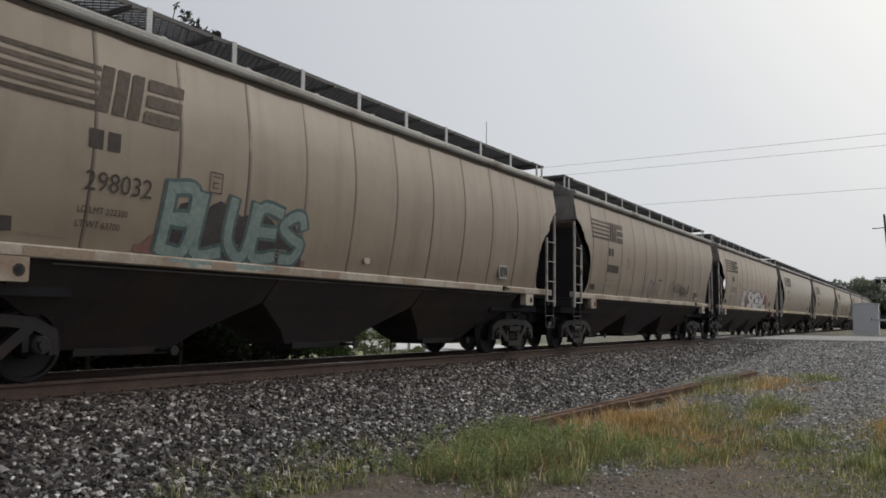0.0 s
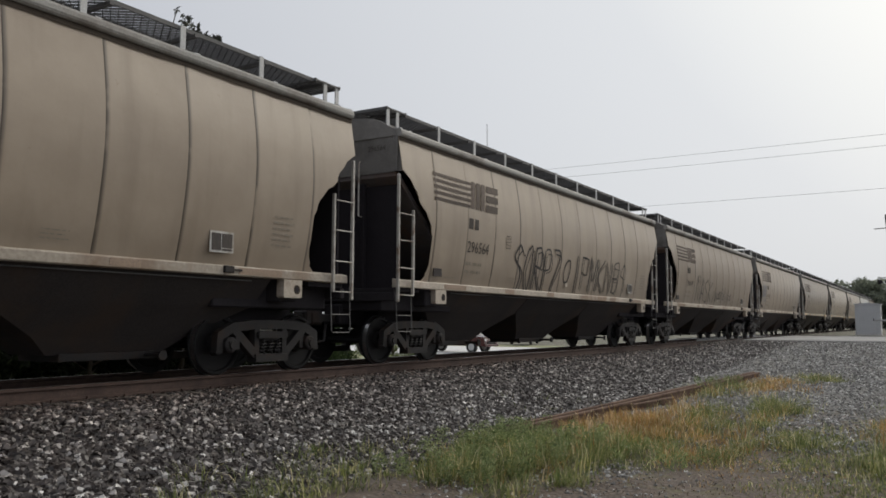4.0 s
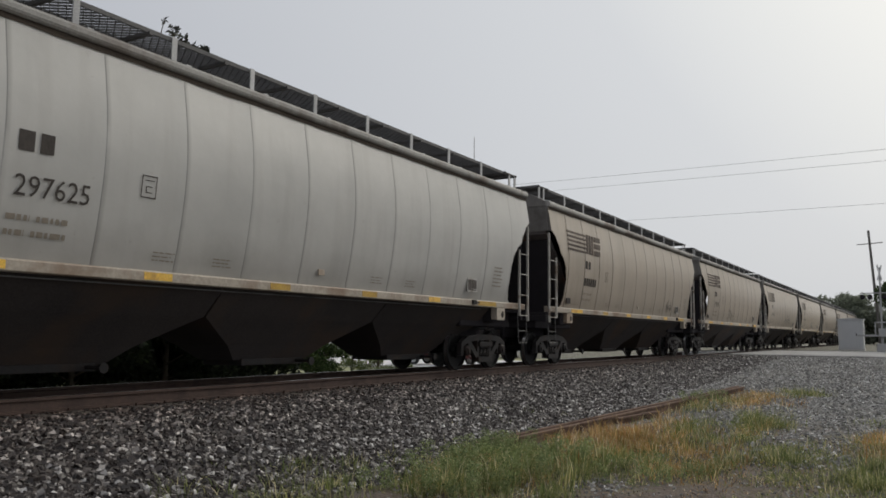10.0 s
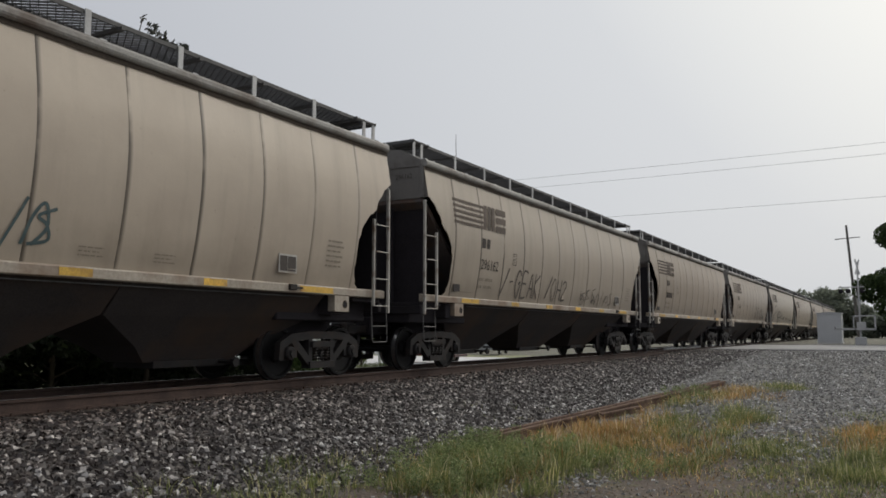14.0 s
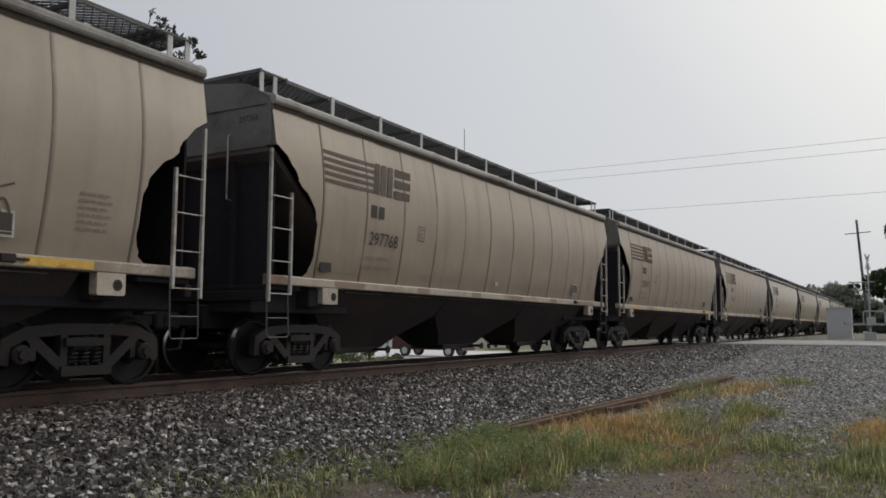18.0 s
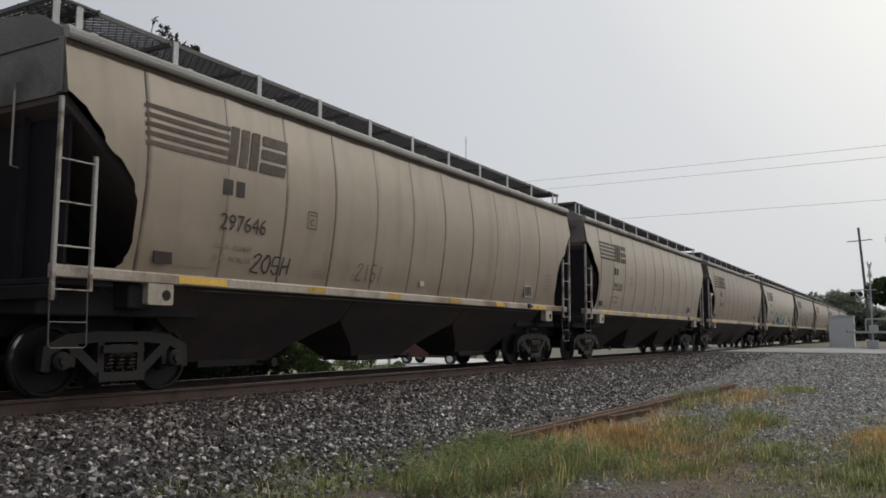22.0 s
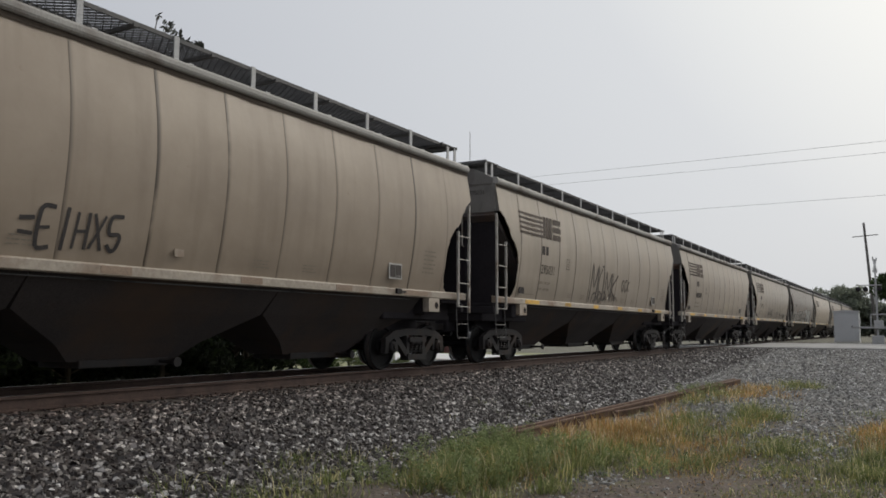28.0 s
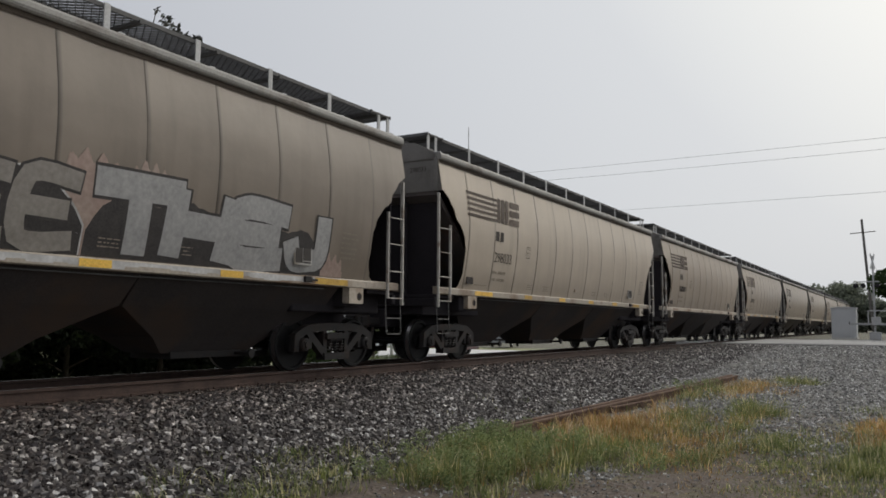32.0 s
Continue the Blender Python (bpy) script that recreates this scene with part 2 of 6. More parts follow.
# ---- mesh helpers ----
class Geo:
    """Gathers vertices and faces of one mesh."""

    def __init__(self):
        self.v, self.f, self.k = [], [], []

    def add(self, verts, faces, slot=0):
        o = len(self.v)
        self.v += [tuple(p) for p in verts]
        self.f += [tuple(i + o for i in f) for f in faces]
        self.k += [slot] * len(faces)
        return self

    def box(self, x0, x1, y0, y1, z0, z1, b=0.0, slot=0):
        if b <= 0:
            p = [(x, y, z) for z in (z0, z1) for y in (y0, y1) for x in (x0, x1)]
            return self.add(p, [(0, 2, 3, 1), (4, 5, 7, 6), (0, 1, 5, 4), (2, 6, 7, 3), (0, 4, 6, 2), (1, 3, 7, 5)], slot)
        lo, hi = (x0, y0, z0), (x1, y1, z1)
        verts, index = [], {}
        for c in range(8):
            s = [(c >> a) & 1 for a in range(3)]
            for a in range(3):
                p = [(hi[k] if s[k] else lo[k]) if k == a else (hi[k] - b if s[k] else lo[k] + b) for k in range(3)]
                index[c, a] = len(verts)
                verts.append(p)
        faces = []
        for a in range(3):
            u, w = (a + 1) % 3, (a + 2) % 3
            for s in (0, 1):
                ring = [s << a, s << a | 1 << u, s << a | 1 << u | 1 << w, s << a | 1 << w]
                faces.append([index[c, a] for c in (ring if s else ring[::-1])])
            for su in (0, 1):
                for sw in (0, 1):
                    c0 = su << u | sw << w
                    c1 = c0 | 1 << a
                    q = [index[c0, u], index[c1, u], index[c1, w], index[c0, w]]
                    faces.append(q if su == sw else q[::-1])
        for c in range(8):
            q = [index[c, 0], index[c, 1], index[c, 2]]
            faces.append(q if bin(c).count("1") % 2 else q[::-1])
        return self.add(verts, faces, slot)

    def tube(self, points, r, n=6, slot=0, caps=True):
        pts = [Vector(p) for p in points]
        rs = r if isinstance(r, (list, tuple)) else [r] * len(pts)
        rings = []
        for i, p in enumerate(pts):
            d = (pts[min(i + 1, len(pts) - 1)] - pts[max(i - 1, 0)]).normalized()
            ref = Vector((0, 0, 1)) if abs(d.z) < 0.9 else Vector((1, 0, 0))
            u = d.cross(ref).normalized()
            w = u.cross(d)
            rings += [tuple(p + (u * math.cos(a) + w * math.sin(a)) * rs[i]) for a in (2 * math.pi * j / n for j in range(n))]
        faces = [(i * n + j, i * n + (j + 1) % n, (i + 1) * n + (j + 1) % n, (i + 1) * n + j) for i in range(len(pts) - 1) for j in range(n)]
        if caps:
            faces += [tuple(range(n))[::-1], tuple((len(pts) - 1) * n + j for j in range(n))]
        return self.add(rings, faces, slot)

    def turned(self, profile, n=24, axis="x", at=(0, 0, 0), slot=0, caps=True):
        """A profile of (along, radius) turned round an axis."""
        verts = []
        for s, r in profile:
            for j in range(n):
                a = 2 * math.pi * j / n
                c, d = r * math.cos(a), r * math.sin(a)
                p = {"x": (s, c, d), "y": (d, s, c), "z": (c, d, s)}[axis]
                verts.append([p[k] + at[k] for k in range(3)])
        m = len(profile)
        faces = [(i * n + j, i * n + (j + 1) % n, (i + 1) * n + (j + 1) % n, (i + 1) * n + j) for i in range(m - 1) for j in range(n)]
        if caps:
            faces += [tuple(range(n))[::-1], tuple((m - 1) * n + j for j in range(n))]
        return self.add(verts, faces, slot)

    def prism(self, poly, lo, hi, axis="x", slot=0):
        """A polygon in the plane across an axis, drawn out from lo to hi."""
        n = len(poly)
        put = {"x": lambda a, u, w: (a, u, w), "y": lambda a, u, w: (u, a, w), "z": lambda a, u, w: (u, w, a)}[axis]
        verts = [put(lo, *p) for p in poly] + [put(hi, *p) for p in poly]
        faces = [(i, (i + 1) % n, n + (i + 1) % n, n + i) for i in range(n)] + [tuple(range(n))[::-1], tuple(range(n, 2 * n))]
        return self.add(verts, faces, slot)

    def mesh(self, name, *mats, smooth=False):
        me = bpy.data.meshes.new(name)
        me.from_pydata(self.v, [], self.f)
        for m in mats:
            me.materials.append(m)
        if len(mats) > 1:
            me.polygons.foreach_set("material_index", self.k)
        if smooth:
            me.polygons.foreach_set("use_smooth", [True] * len(self.f))
            me.set_sharp_from_angle(angle=radians(38))
        me.update()
        bm = bmesh.new()
        bm.from_mesh(me)
        bmesh.ops.recalc_face_normals(bm, faces=bm.faces)
        bm.to_mesh(me)
        bm.free()
        return me


def array_mesh(name, verts, faces, mat, flat=False):
    """A large mesh straight from arrays of triangles or quads."""
    me = bpy.data.meshes.new(name)
    verts, faces = np.asarray(verts, np.float32), np.asarray(faces, np.int32)
    k = faces.shape[1]
    me.vertices.add(len(verts))
    me.vertices.foreach_set("co", verts.ravel())
    me.loops.add(faces.size)
    me.loops.foreach_set("vertex_index", faces.ravel())
    me.polygons.add(len(faces))
    me.polygons.foreach_set("loop_start", np.arange(0, faces.size, k, dtype=np.int32))
    me.materials.append(mat)
    me.polygons.foreach_set("use_smooth", np.full(len(faces), not flat))
    me.update(calc_edges=True)
    return me


def part(name, me, parent, label="", at=(0, 0, 0), rot=0):
    ob = new(name, me)
    ob.parent = parent
    ob.matrix_basis = pose(*at, 0, 0, rot)
    if label:
        ob["label"] = label
    return ob


def thing(name, label, category, at=(0, 0, 0), rz=0, group="", kind=""):
    ob = new(name)
    ob.empty_display_size = 0.2
    ob.matrix_basis = pose(*at, 0, 0, rz)
    return tagged(ob, label, category, group, kind)


def one(name, me, label, category="", kind="", at=(0, 0, 0), rz=0, group=""):
    ob = new(name, me)
    ob.matrix_basis = pose(*at, 0, 0, rz)
    return tagged(ob, label, category, group, kind)


# ---- ground ----
ROAD0, ROAD1 = 43.0, 58.0


def lerp(x, *pts):
    return np.interp(x, [p[0] for p in pts], [p[1] for p in pts])


def ground_z(x, y):
    x, y = np.asarray(x, float), np.asarray(y, float)
    near = lerp(y, (0, -0.92), (9, -0.84), (16, -0.72), (28, -0.42), (38, -0.13), (43, -0.06), (300, -0.06))
    far = lerp(x, (-600, -1.25), (-22, -1.25), (-13.5, -0.5), (-12.2, -0.06), (0, -0.06))
    far = np.where((y < 42) | (y > 59), np.minimum(far, -1.1), far - 0.08)
    base = np.where(x > TRACK, near, far)
    d = np.abs(x - TRACK)
    bed = lerp(d, (0, -0.21), (1.75, -0.215), (2.25, -0.26), (4.6, -0.95), (5.6, -1.25), (6, -5))
    wave = 0.03 * np.sin(x * 1.7 + 0.6 * y) * np.sin(y * 0.9 - x * 0.5) + 0.015 * np.sin(5.1 * x) * np.sin(4.3 * y)
    wave = wave * ((y < 42) & (y > -20))
    return np.maximum(base + wave, bed + 0.3 * wave)


def grid_ground():
    xs = np.unique(np.concatenate([np.linspace(-600, -60, 10), np.linspace(-60, -16, 23), np.arange(-16, 4, 0.25), np.linspace(4, 60, 23), np.linspace(60, 600, 10)]))
    ys = np.unique(np.concatenate([np.linspace(-400, -30, 8), np.linspace(-30, 0, 11), np.arange(0, 44, 0.3), np.linspace(44, 140, 40), np.linspace(140, 1500, 14)]))
    gx, gy = np.meshgrid(xs, ys)
    v = np.stack([gx, gy, ground_z(gx, gy)], -1).reshape(-1, 3)
    n = len(xs)
    i = np.arange((len(ys) - 1) * n).reshape(-1, n)[:, :-1].ravel()
    return v, np.stack([i, i + 1, i + n + 1, i + n], -1)


def ground_material():
    m, n, l, p = material("gravel_earth_and_grass", 0.85)
    tc = n.new("ShaderNodeTexCoord")
    v = tc.outputs["Object"]
    sep = n.new("ShaderNodeSeparateXYZ")
    l.new(v, sep.inputs[0])
    x, y = sep.outputs["X"], sep.outputs["Y"]
    vor = n.new("ShaderNodeTexVoronoi")
    vor.inputs["Scale"].default_value = 18
    l.new(v, vor.inputs["Vector"])
    stone = mixed(n, l, ramp(n, l, vor.outputs["Distance"], [(0.0, (1,)), (0.6, (0,))]), (0.06, 0.055, 0.05), ramp(n, l, vor.outputs["Color"], [(0.2, (0.12, 0.115, 0.11)), (0.55, (0.22, 0.215, 0.205)), (0.9, (0.40, 0.39, 0.37))]))
    big = noise_node(n, l, 0.45, 6, v)
    mid_n = noise_node(n, l, 2.2, 6, v)
    vor2 = n.new("ShaderNodeTexVoronoi")
    vor2.inputs["Scale"].default_value = 9
    l.new(v, vor2.inputs["Vector"])
    coarse = ramp(n, l, vor2.outputs["Color"], [(0.2, (0.10, 0.095, 0.087)), (0.6, (0.22, 0.213, 0.197)), (0.95, (0.48, 0.47, 0.44))])
    lot = mixed(n, l, 0.45, mixed(n, l, 1.0, stone, (1.3, 1.28, 1.22), "MULTIPLY"), coarse)
    lot = mixed(n, l, 0.8, lot, ramp(n, l, noise_node(n, l, 1.1, 7, v, 0.7), [(0.3, (0.55,)), (0.7, (1.35,))]), "MULTIPLY")
    earth = ramp(n, l, mid_n, [(0.3, (0.075, 0.05, 0.036)), (0.7, (0.165, 0.118, 0.085))])
    earth = mixed(n, l, 0.25, earth, stone)
    grit = ramp(n, l, noise_node(n, l, 28, 9, v, 0.8), [(0.32, (0.25,)), (0.5, (0.9,)), (0.62, (1.5,)), (0.72, (3.2,))])
    earth = mixed(n, l, 1.0, earth, grit, "MULTIPLY")
    turf = ramp(n, l, noise_node(n, l, 16, 9, v, 0.8), [(0.3, (0.075, 0.085, 0.03)), (0.55, (0.15, 0.14, 0.055)), (0.75, (0.25, 0.185, 0.09))])

    def band(q, a, b, soft):
        up, dn = n.new("ShaderNodeMapRange"), n.new("ShaderNodeMapRange")
        up.inputs["From Min"].default_value, up.inputs["From Max"].default_value = a, a + soft
        dn.inputs["From Min"].default_value, dn.inputs["From Max"].default_value = b, b - soft
        l.new(q, up.inputs["Value"])
        l.new(q, dn.inputs["Value"])
        return calc(n, l, "MULTIPLY", up.outputs["Result"], dn.outputs["Result"])

    wob = calc(n, l, "MULTIPLY", calc(n, l, "SUBTRACT", big, 0.5), 3.0)
    xw, yw = calc(n, l, "ADD", x, wob), calc(n, l, "ADD", y, calc(n, l, "MULTIPLY", wob, 2.0))
    patch = calc(n, l, "MULTIPLY", band(xw, -5.8, 3.0, 0.9), band(yw, -12, 17.0, 3))
    c = mixed(n, l, calc(n, l, "MULTIPLY", patch, ramp(n, l, big, [(0.35, (0.8,)), (0.55, (1,))])), lot, earth)
    c = mixed(n, l, calc(n, l, "MULTIPLY", patch, ramp(n, l, noise_node(n, l, 1.6, 7, v, 0.75), [(0.52, (0,)), (0.66, (1,))])), c, turf)
    bed = band(xw, TRACK - 3.4, TRACK + 4.3, 0.6)
    c = mixed(n, l, bed, c, mixed(n, l, 1.0, stone, (0.62, 0.55, 0.52), "MULTIPLY"))
    beyond = band(xw, -400, -14.2, 0.6)
    c = mixed(n, l, beyond, c, ramp(n, l, noise_node(n, l, 0.8, 5, v), [(0.35, (0.20, 0.215, 0.10)), (0.7, (0.40, 0.39, 0.23))]))
    meadow = calc(n, l, "MAXIMUM", band(y, 66, 2000, 2), band(xw, 14, 900, 6))
    c = mixed(n, l, meadow, c, mixed(n, l, 0.6, turf, lot))
    l.new(c, p.inputs["Base Color"])
    bump(n, l, p, vor.outputs["Distance"], 0.7, 0.03)
    return m


gv, gf = grid_ground()
one("ground", array_mesh("ground", gv, gf, ground_material()), "uneven ground of gravel, bare earth and thin grass", "ground", "structure")

# Light falling on the far stretch of road is put into this pale colour.
ASPHALT = grimy("sunlit_pale_concrete", (0.62, 0.61, 0.59), (0.74, 0.73, 0.71), 0.85, scale=0.6, fine=25, relief=0.15, vary=0)
ROAD_EDGE_DARK = grimy("dark_asphalt_edge", (0.06, 0.058, 0.055), (0.10, 0.095, 0.09), 0.9, scale=2, vary=0)
DUSTY = grimy("dusty_grey_asphalt", (0.30, 0.295, 0.285), (0.40, 0.39, 0.375), 0.8, scale=0.5, fine=25, relief=0.15, dark=(0.22, 0.21, 0.20), vary=0)
road_geo = Geo().box(TRACK + 1.7, 40, ROAD0, ROAD1, -0.3, 0.0, 0.02, 1)
road_geo.prism([(TRACK - 1.7, 0.0), (-13.5, -0.3), (-22, -1.15), (-90, -1.15), (-90, -1.5), (-22, -1.5), (TRACK - 1.7, -0.4)], ROAD0, ROAD1, "y").box(TRACK - 0.62, TRACK + 0.62, ROAD0, ROAD1, -0.3, -0.005, 0.01)
road = one("road", road_geo.mesh("road", ASPHALT, DUSTY), "pale concrete road over the level crossing", "road", "structure")
part("road_edge", Geo().box(TRACK + 1.7, 40, ROAD0 - 0.75, ROAD0 - 0.004, -0.3, -0.035, 0.02).mesh("road_edge", ROAD_EDGE_DARK), road, "dark asphalt edge strip")

# ---- track ----
RAIL_PROFILE = [(-0.07, -0.185), (0.07, -0.185), (0.07, -0.17), (0.012, -0.15), (0.009, -0.05), (0.036, -0.038), (0.036, -0.006), (0.028, 0.0),
                (-0.028, 0.0), (-0.036, -0.006), (-0.036, -0.038), (-0.009, -0.05), (-0.012, -0.15), (-0.07, -0.17)]


def rail_mesh(y0, y1, head=True, rust=None):
    g = Geo().prism(RAIL_PROFILE, y0, y1, "y")
    if head:
        g.box(-0.024, 0.024, y0, y1, -0.001, 0.0008, 0, 1)
    return g.mesh("rail", rust or RAIL_RUST, RAIL_TOP if head else RAIL_RUST)


track = thing("railway_track", "rusty steel rails spiked to dark timber ties", "railway track", (TRACK, 0, 0), kind="structure")
long_rail = rail_mesh(-160, 420)
for side in (-1, 1):
    part("rail", long_rail, track, at=(side * 0.753, 0, 0))
tie_mesh = Geo().box(-1.3, 1.3, -0.115, 0.115, -0.36, -0.187, 0.012).mesh("tie", TIE)
plate_mesh = Geo().box(-0.1, 0.1, -0.09, 0.09, -0.19, -0.178).box(-0.13, -0.1, -0.03, 0.0, -0.19, -0.15).box(0.1, 0.13, 0.0, 0.03, -0.19, -0.15).mesh("tie_plate", RAIL_RUST)
for i in range(110):
    y = -6 + 0.5 * i
    if ROAD0 - 0.2 < y < ROAD1 + 0.2:
        continue
    t = part("tie", tie_mesh, track, at=(random.uniform(-0.04, 0.04), y + random.uniform(-0.03, 0.03), 0), rot=random.uniform(-1, 1))
    if y < 30:
        part("tie_plate", plate_mesh, t, at=(0.753, 0, 0))


# ---- the covered hopper cars ----
HALF = 8.12                     # half length of the roof
SIDE = ((1.58, 1.465), (1.9, 1.548), (2.3, 1.614), (2.7, 1.664), (3.1, 1.682), (3.5, 1.66), (3.9, 1.602), (4.36, 1.52))
CUT = ((1.58, 7.28), (1.7, 7.15), (1.83, 7.08), (1.97, 7.045), (2.3, 7.04), (2.5, 7.065), (2.7, 7.14), (2.82, 7.215), (2.92, 7.30), (2.97, 7.36), (3.03, 7.48), (3.1, 7.56), (3.2, 7.61), (3.3, 7.67), (3.48, 7.83), (3.58, 7.96), (3.64, 8.05), (3.68, HALF), (4.36, HALF))
SEAMS = [-6.974 + 1.268 * i for i in range(12)]


def side_x(z):
    return float(np.interp(z, [p[0] for p in SIDE], [p[1] for p in SIDE]))


def smooth_side(z):
    return 0.25 * side_x(z - 0.15) + 0.5 * side_x(z) + 0.25 * side_x(z + 0.15)


def cut_y(z):
    return float(np.interp(z, [p[0] for p in CUT], [p[1] for p in CUT]))


ZS = [1.58, 1.64, 1.7, 1.76, 1.83, 1.97, 2.1, 2.3, 2.5, 2.6, 2.7, 2.76, 2.82, 2.87, 2.92, 2.97, 3.0, 3.03, 3.1, 3.15, 3.2, 3.3, 3.4, 3.48, 3.53, 3.58, 3.64, 3.68, 3.8, 4.0, 4.2, 4.36]


def panel_mesh(kind):
    """A curved side sheet with a lapped edge. kind: -1 the near end with its cut-out, 0 a full panel, 1 the far end."""
    g = Geo()
    w = 1.268
    cols = (0, 0.012, 0.02, 0.1, 0.22, 0.42, 0.65, 0.88, 1.08, 1.19, w) if kind == 0 else (0, 0.02, 0.3, 0.6, 0.8, 1.0)
    lift = lambda c: (0.0 if c < 0.005 else 0.006 if c < 0.03 else 0.006 - 0.004 * c / w - 0.008 * math.sin(math.pi * c / w))
    for z in ZS:
        x = smooth_side(z)
        e = cut_y(z) + (0.022 * math.sin(17.3 * z) * math.sin(41 * z + 1) if 1.65 < z < 3.64 else 0)
        for c in cols:
            if kind == 0:
                y = c
            elif kind == 1:
                y = (e - SEAMS[-1]) * c
            else:
                y = (e + SEAMS[0]) * (c - 1) + 1.4
            g.v.append((x + lift(abs(c) if kind == 0 else 0.5), y, z))
    n = len(cols)
    outer = len(g.v)
    g.v += [(x - 0.012, y, z) for x, y, z in g.v]
    for i in range(len(ZS) - 1):
        for j in range(n - 1):
            a = i * n + j
            g.f.append((a, a + 1, a + n + 1, a + n))
            g.f.append((outer + a, outer + a + n, outer + a + n + 1, outer + a + 1))
    for i in range(len(ZS) - 1):
        for a, b in ((i * n, (i + 1) * n), (i * n + n - 1, (i + 1) * n + n - 1)):
            g.f.append((a, b, outer + b, outer + a))
    g.k = [0] * len(g.f)
    return g.mesh("side_panel", PAINT_TAN, smooth=True)


def far_side_mesh():
    g = Geo()
    for z in ZS:
        x, e = smooth_side(z), cut_y(z)
        g.v += [(-x, -e + 9, z), (-x, 0 + 9, z), (-x, e + 9, z), (-x + 0.012, -e + 9, z), (-x + 0.012, 9, z), (-x + 0.012, e + 9, z)]
    for i in range(len(ZS) - 1):
        for j in (0, 1, 3, 4):
            a = i * 6 + j
            g.f.append((a, a + 1, a + 7, a + 6))
    g.k = [0] * len(g.f)
    return g.mesh("far_side", PAINT_TAN, smooth=True)


def end_mesh():
    """The upper end sheet, at y = 0, facing -y."""
    zs = [3.66, 3.8, 4.1, 4.36]
    poly = [(smooth_side(z) - 0.02, z) for z in zs] + [(1.47, 4.45), (0.95, 4.73), (0, 4.85), (-0.95, 4.73), (-1.47, 4.45)] + [(-smooth_side(z) + 0.02, z) for z in zs[::-1]]
    g = Geo().prism(poly, 0, 0.02, "y")
    for x in (-1.47, 1.47):
        g.box(x - 0.05, x + 0.05, -0.04, 0.0, 3.66, 4.36, 0.008)
    return g.mesh("end_sheet", END_GREY)


def slope_mesh():
    """The end slope sheet under the upper end, lightened in colour against its shade, y = 0 at the car's end."""
    g = Geo().prism([(0.02, 3.70), (0.06, 3.70), (2.667, 1.5), (2.469, 1.5), (0.22, 3.42), (0.02, 3.58)], -1.46, 1.46, "x")
    g.prism([(2.667, 1.5), (3.3, 1.0), (3.3, 0.92), (3.2, 0.92), (2.469, 1.5)], -0.85, 0.85, "x")
    return g.mesh("slope_sheet", SLOPE)


def end_shade_wall_mesh():
    """An added black sheet that closes in the end under the slope sheet, in place of shade."""
    return Geo().prism([(0.16, 3.44), (0.20, 3.40), (0.20, 1.46), (0.16, 1.46)], -1.44, 1.44, "x").mesh("end_wall", SHADE_BLACK)


def grab_mesh():
    return Geo().tube([(0.62, -0.005, 3.93), (0.62, -0.05, 3.90), (0.62, -0.05, 2.86), (0.62, 0.15, 2.83)], 0.016, 6).mesh("grab_iron", LADDER, smooth=True)


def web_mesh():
    # Black plate added to keep the end recess dark and block the view through.
    return Geo().prism([(0.20, 1.5), (2.4, 1.5), (0.20, 3.3)], -0.05, 0.05, "x").mesh("web_plate", SHADE_BLACK)


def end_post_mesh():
    return Geo().box(-0.05, 0.05, 0.05, 0.16, 1.2, 3.5, 0.01).mesh("end_post", SHADE_BLACK)


def platform_mesh():
    return Geo().box(-1.42, 1.42, 0.02, 0.9, 1.38, 1.455, 0.01).mesh("end_platform", BLACK)


def roof_mesh():
    poly = [(-1.50, 4.35), (-1.48, 4.46), (-0.95, 4.74), (0, 4.86), (0.95, 4.74), (1.48, 4.46), (1.50, 4.35)]
    return Geo().prism(poly, -HALF, HALF, "y").mesh("roof", END_GREY)


def hatch_mesh():
    g = Geo().prism([(-0.36, 4.7), (-0.36, 4.90), (-0.28, 4.95), (0.28, 4.95), (0.36, 4.90), (0.36, 4.7)], -7.2, 7.2, "y")
    for i in range(13):
        g.box(-0.4, 0.4, -7.0 + i * 1.16, -6.93 + i * 1.16, 4.89, 4.98)
    return g.mesh("hatch", TRIM)


def trim_mesh():
    """The rolled eave plate that stands out over the side sheets."""
    return Geo().prism([(1.45, 4.33), (1.565, 4.33), (1.59, 4.355), (1.60, 4.385), (1.595, 4.44), (1.57, 4.478), (1.45, 4.49)], -HALF, HALF, "y").mesh("eave_rail", EAVE)


def eave_shade_strip_mesh():
    """A dark strip under the eave: grime, and the eave's shade put into colour."""
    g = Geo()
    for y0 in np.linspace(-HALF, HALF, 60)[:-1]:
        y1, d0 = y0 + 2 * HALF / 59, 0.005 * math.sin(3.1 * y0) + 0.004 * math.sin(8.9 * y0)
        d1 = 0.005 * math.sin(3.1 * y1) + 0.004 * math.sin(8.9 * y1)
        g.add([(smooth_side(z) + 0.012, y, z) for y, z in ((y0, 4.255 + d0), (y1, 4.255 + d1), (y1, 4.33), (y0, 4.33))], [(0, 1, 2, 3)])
    return g.mesh("soot_strip", SOOT_SHADE_BROWN)


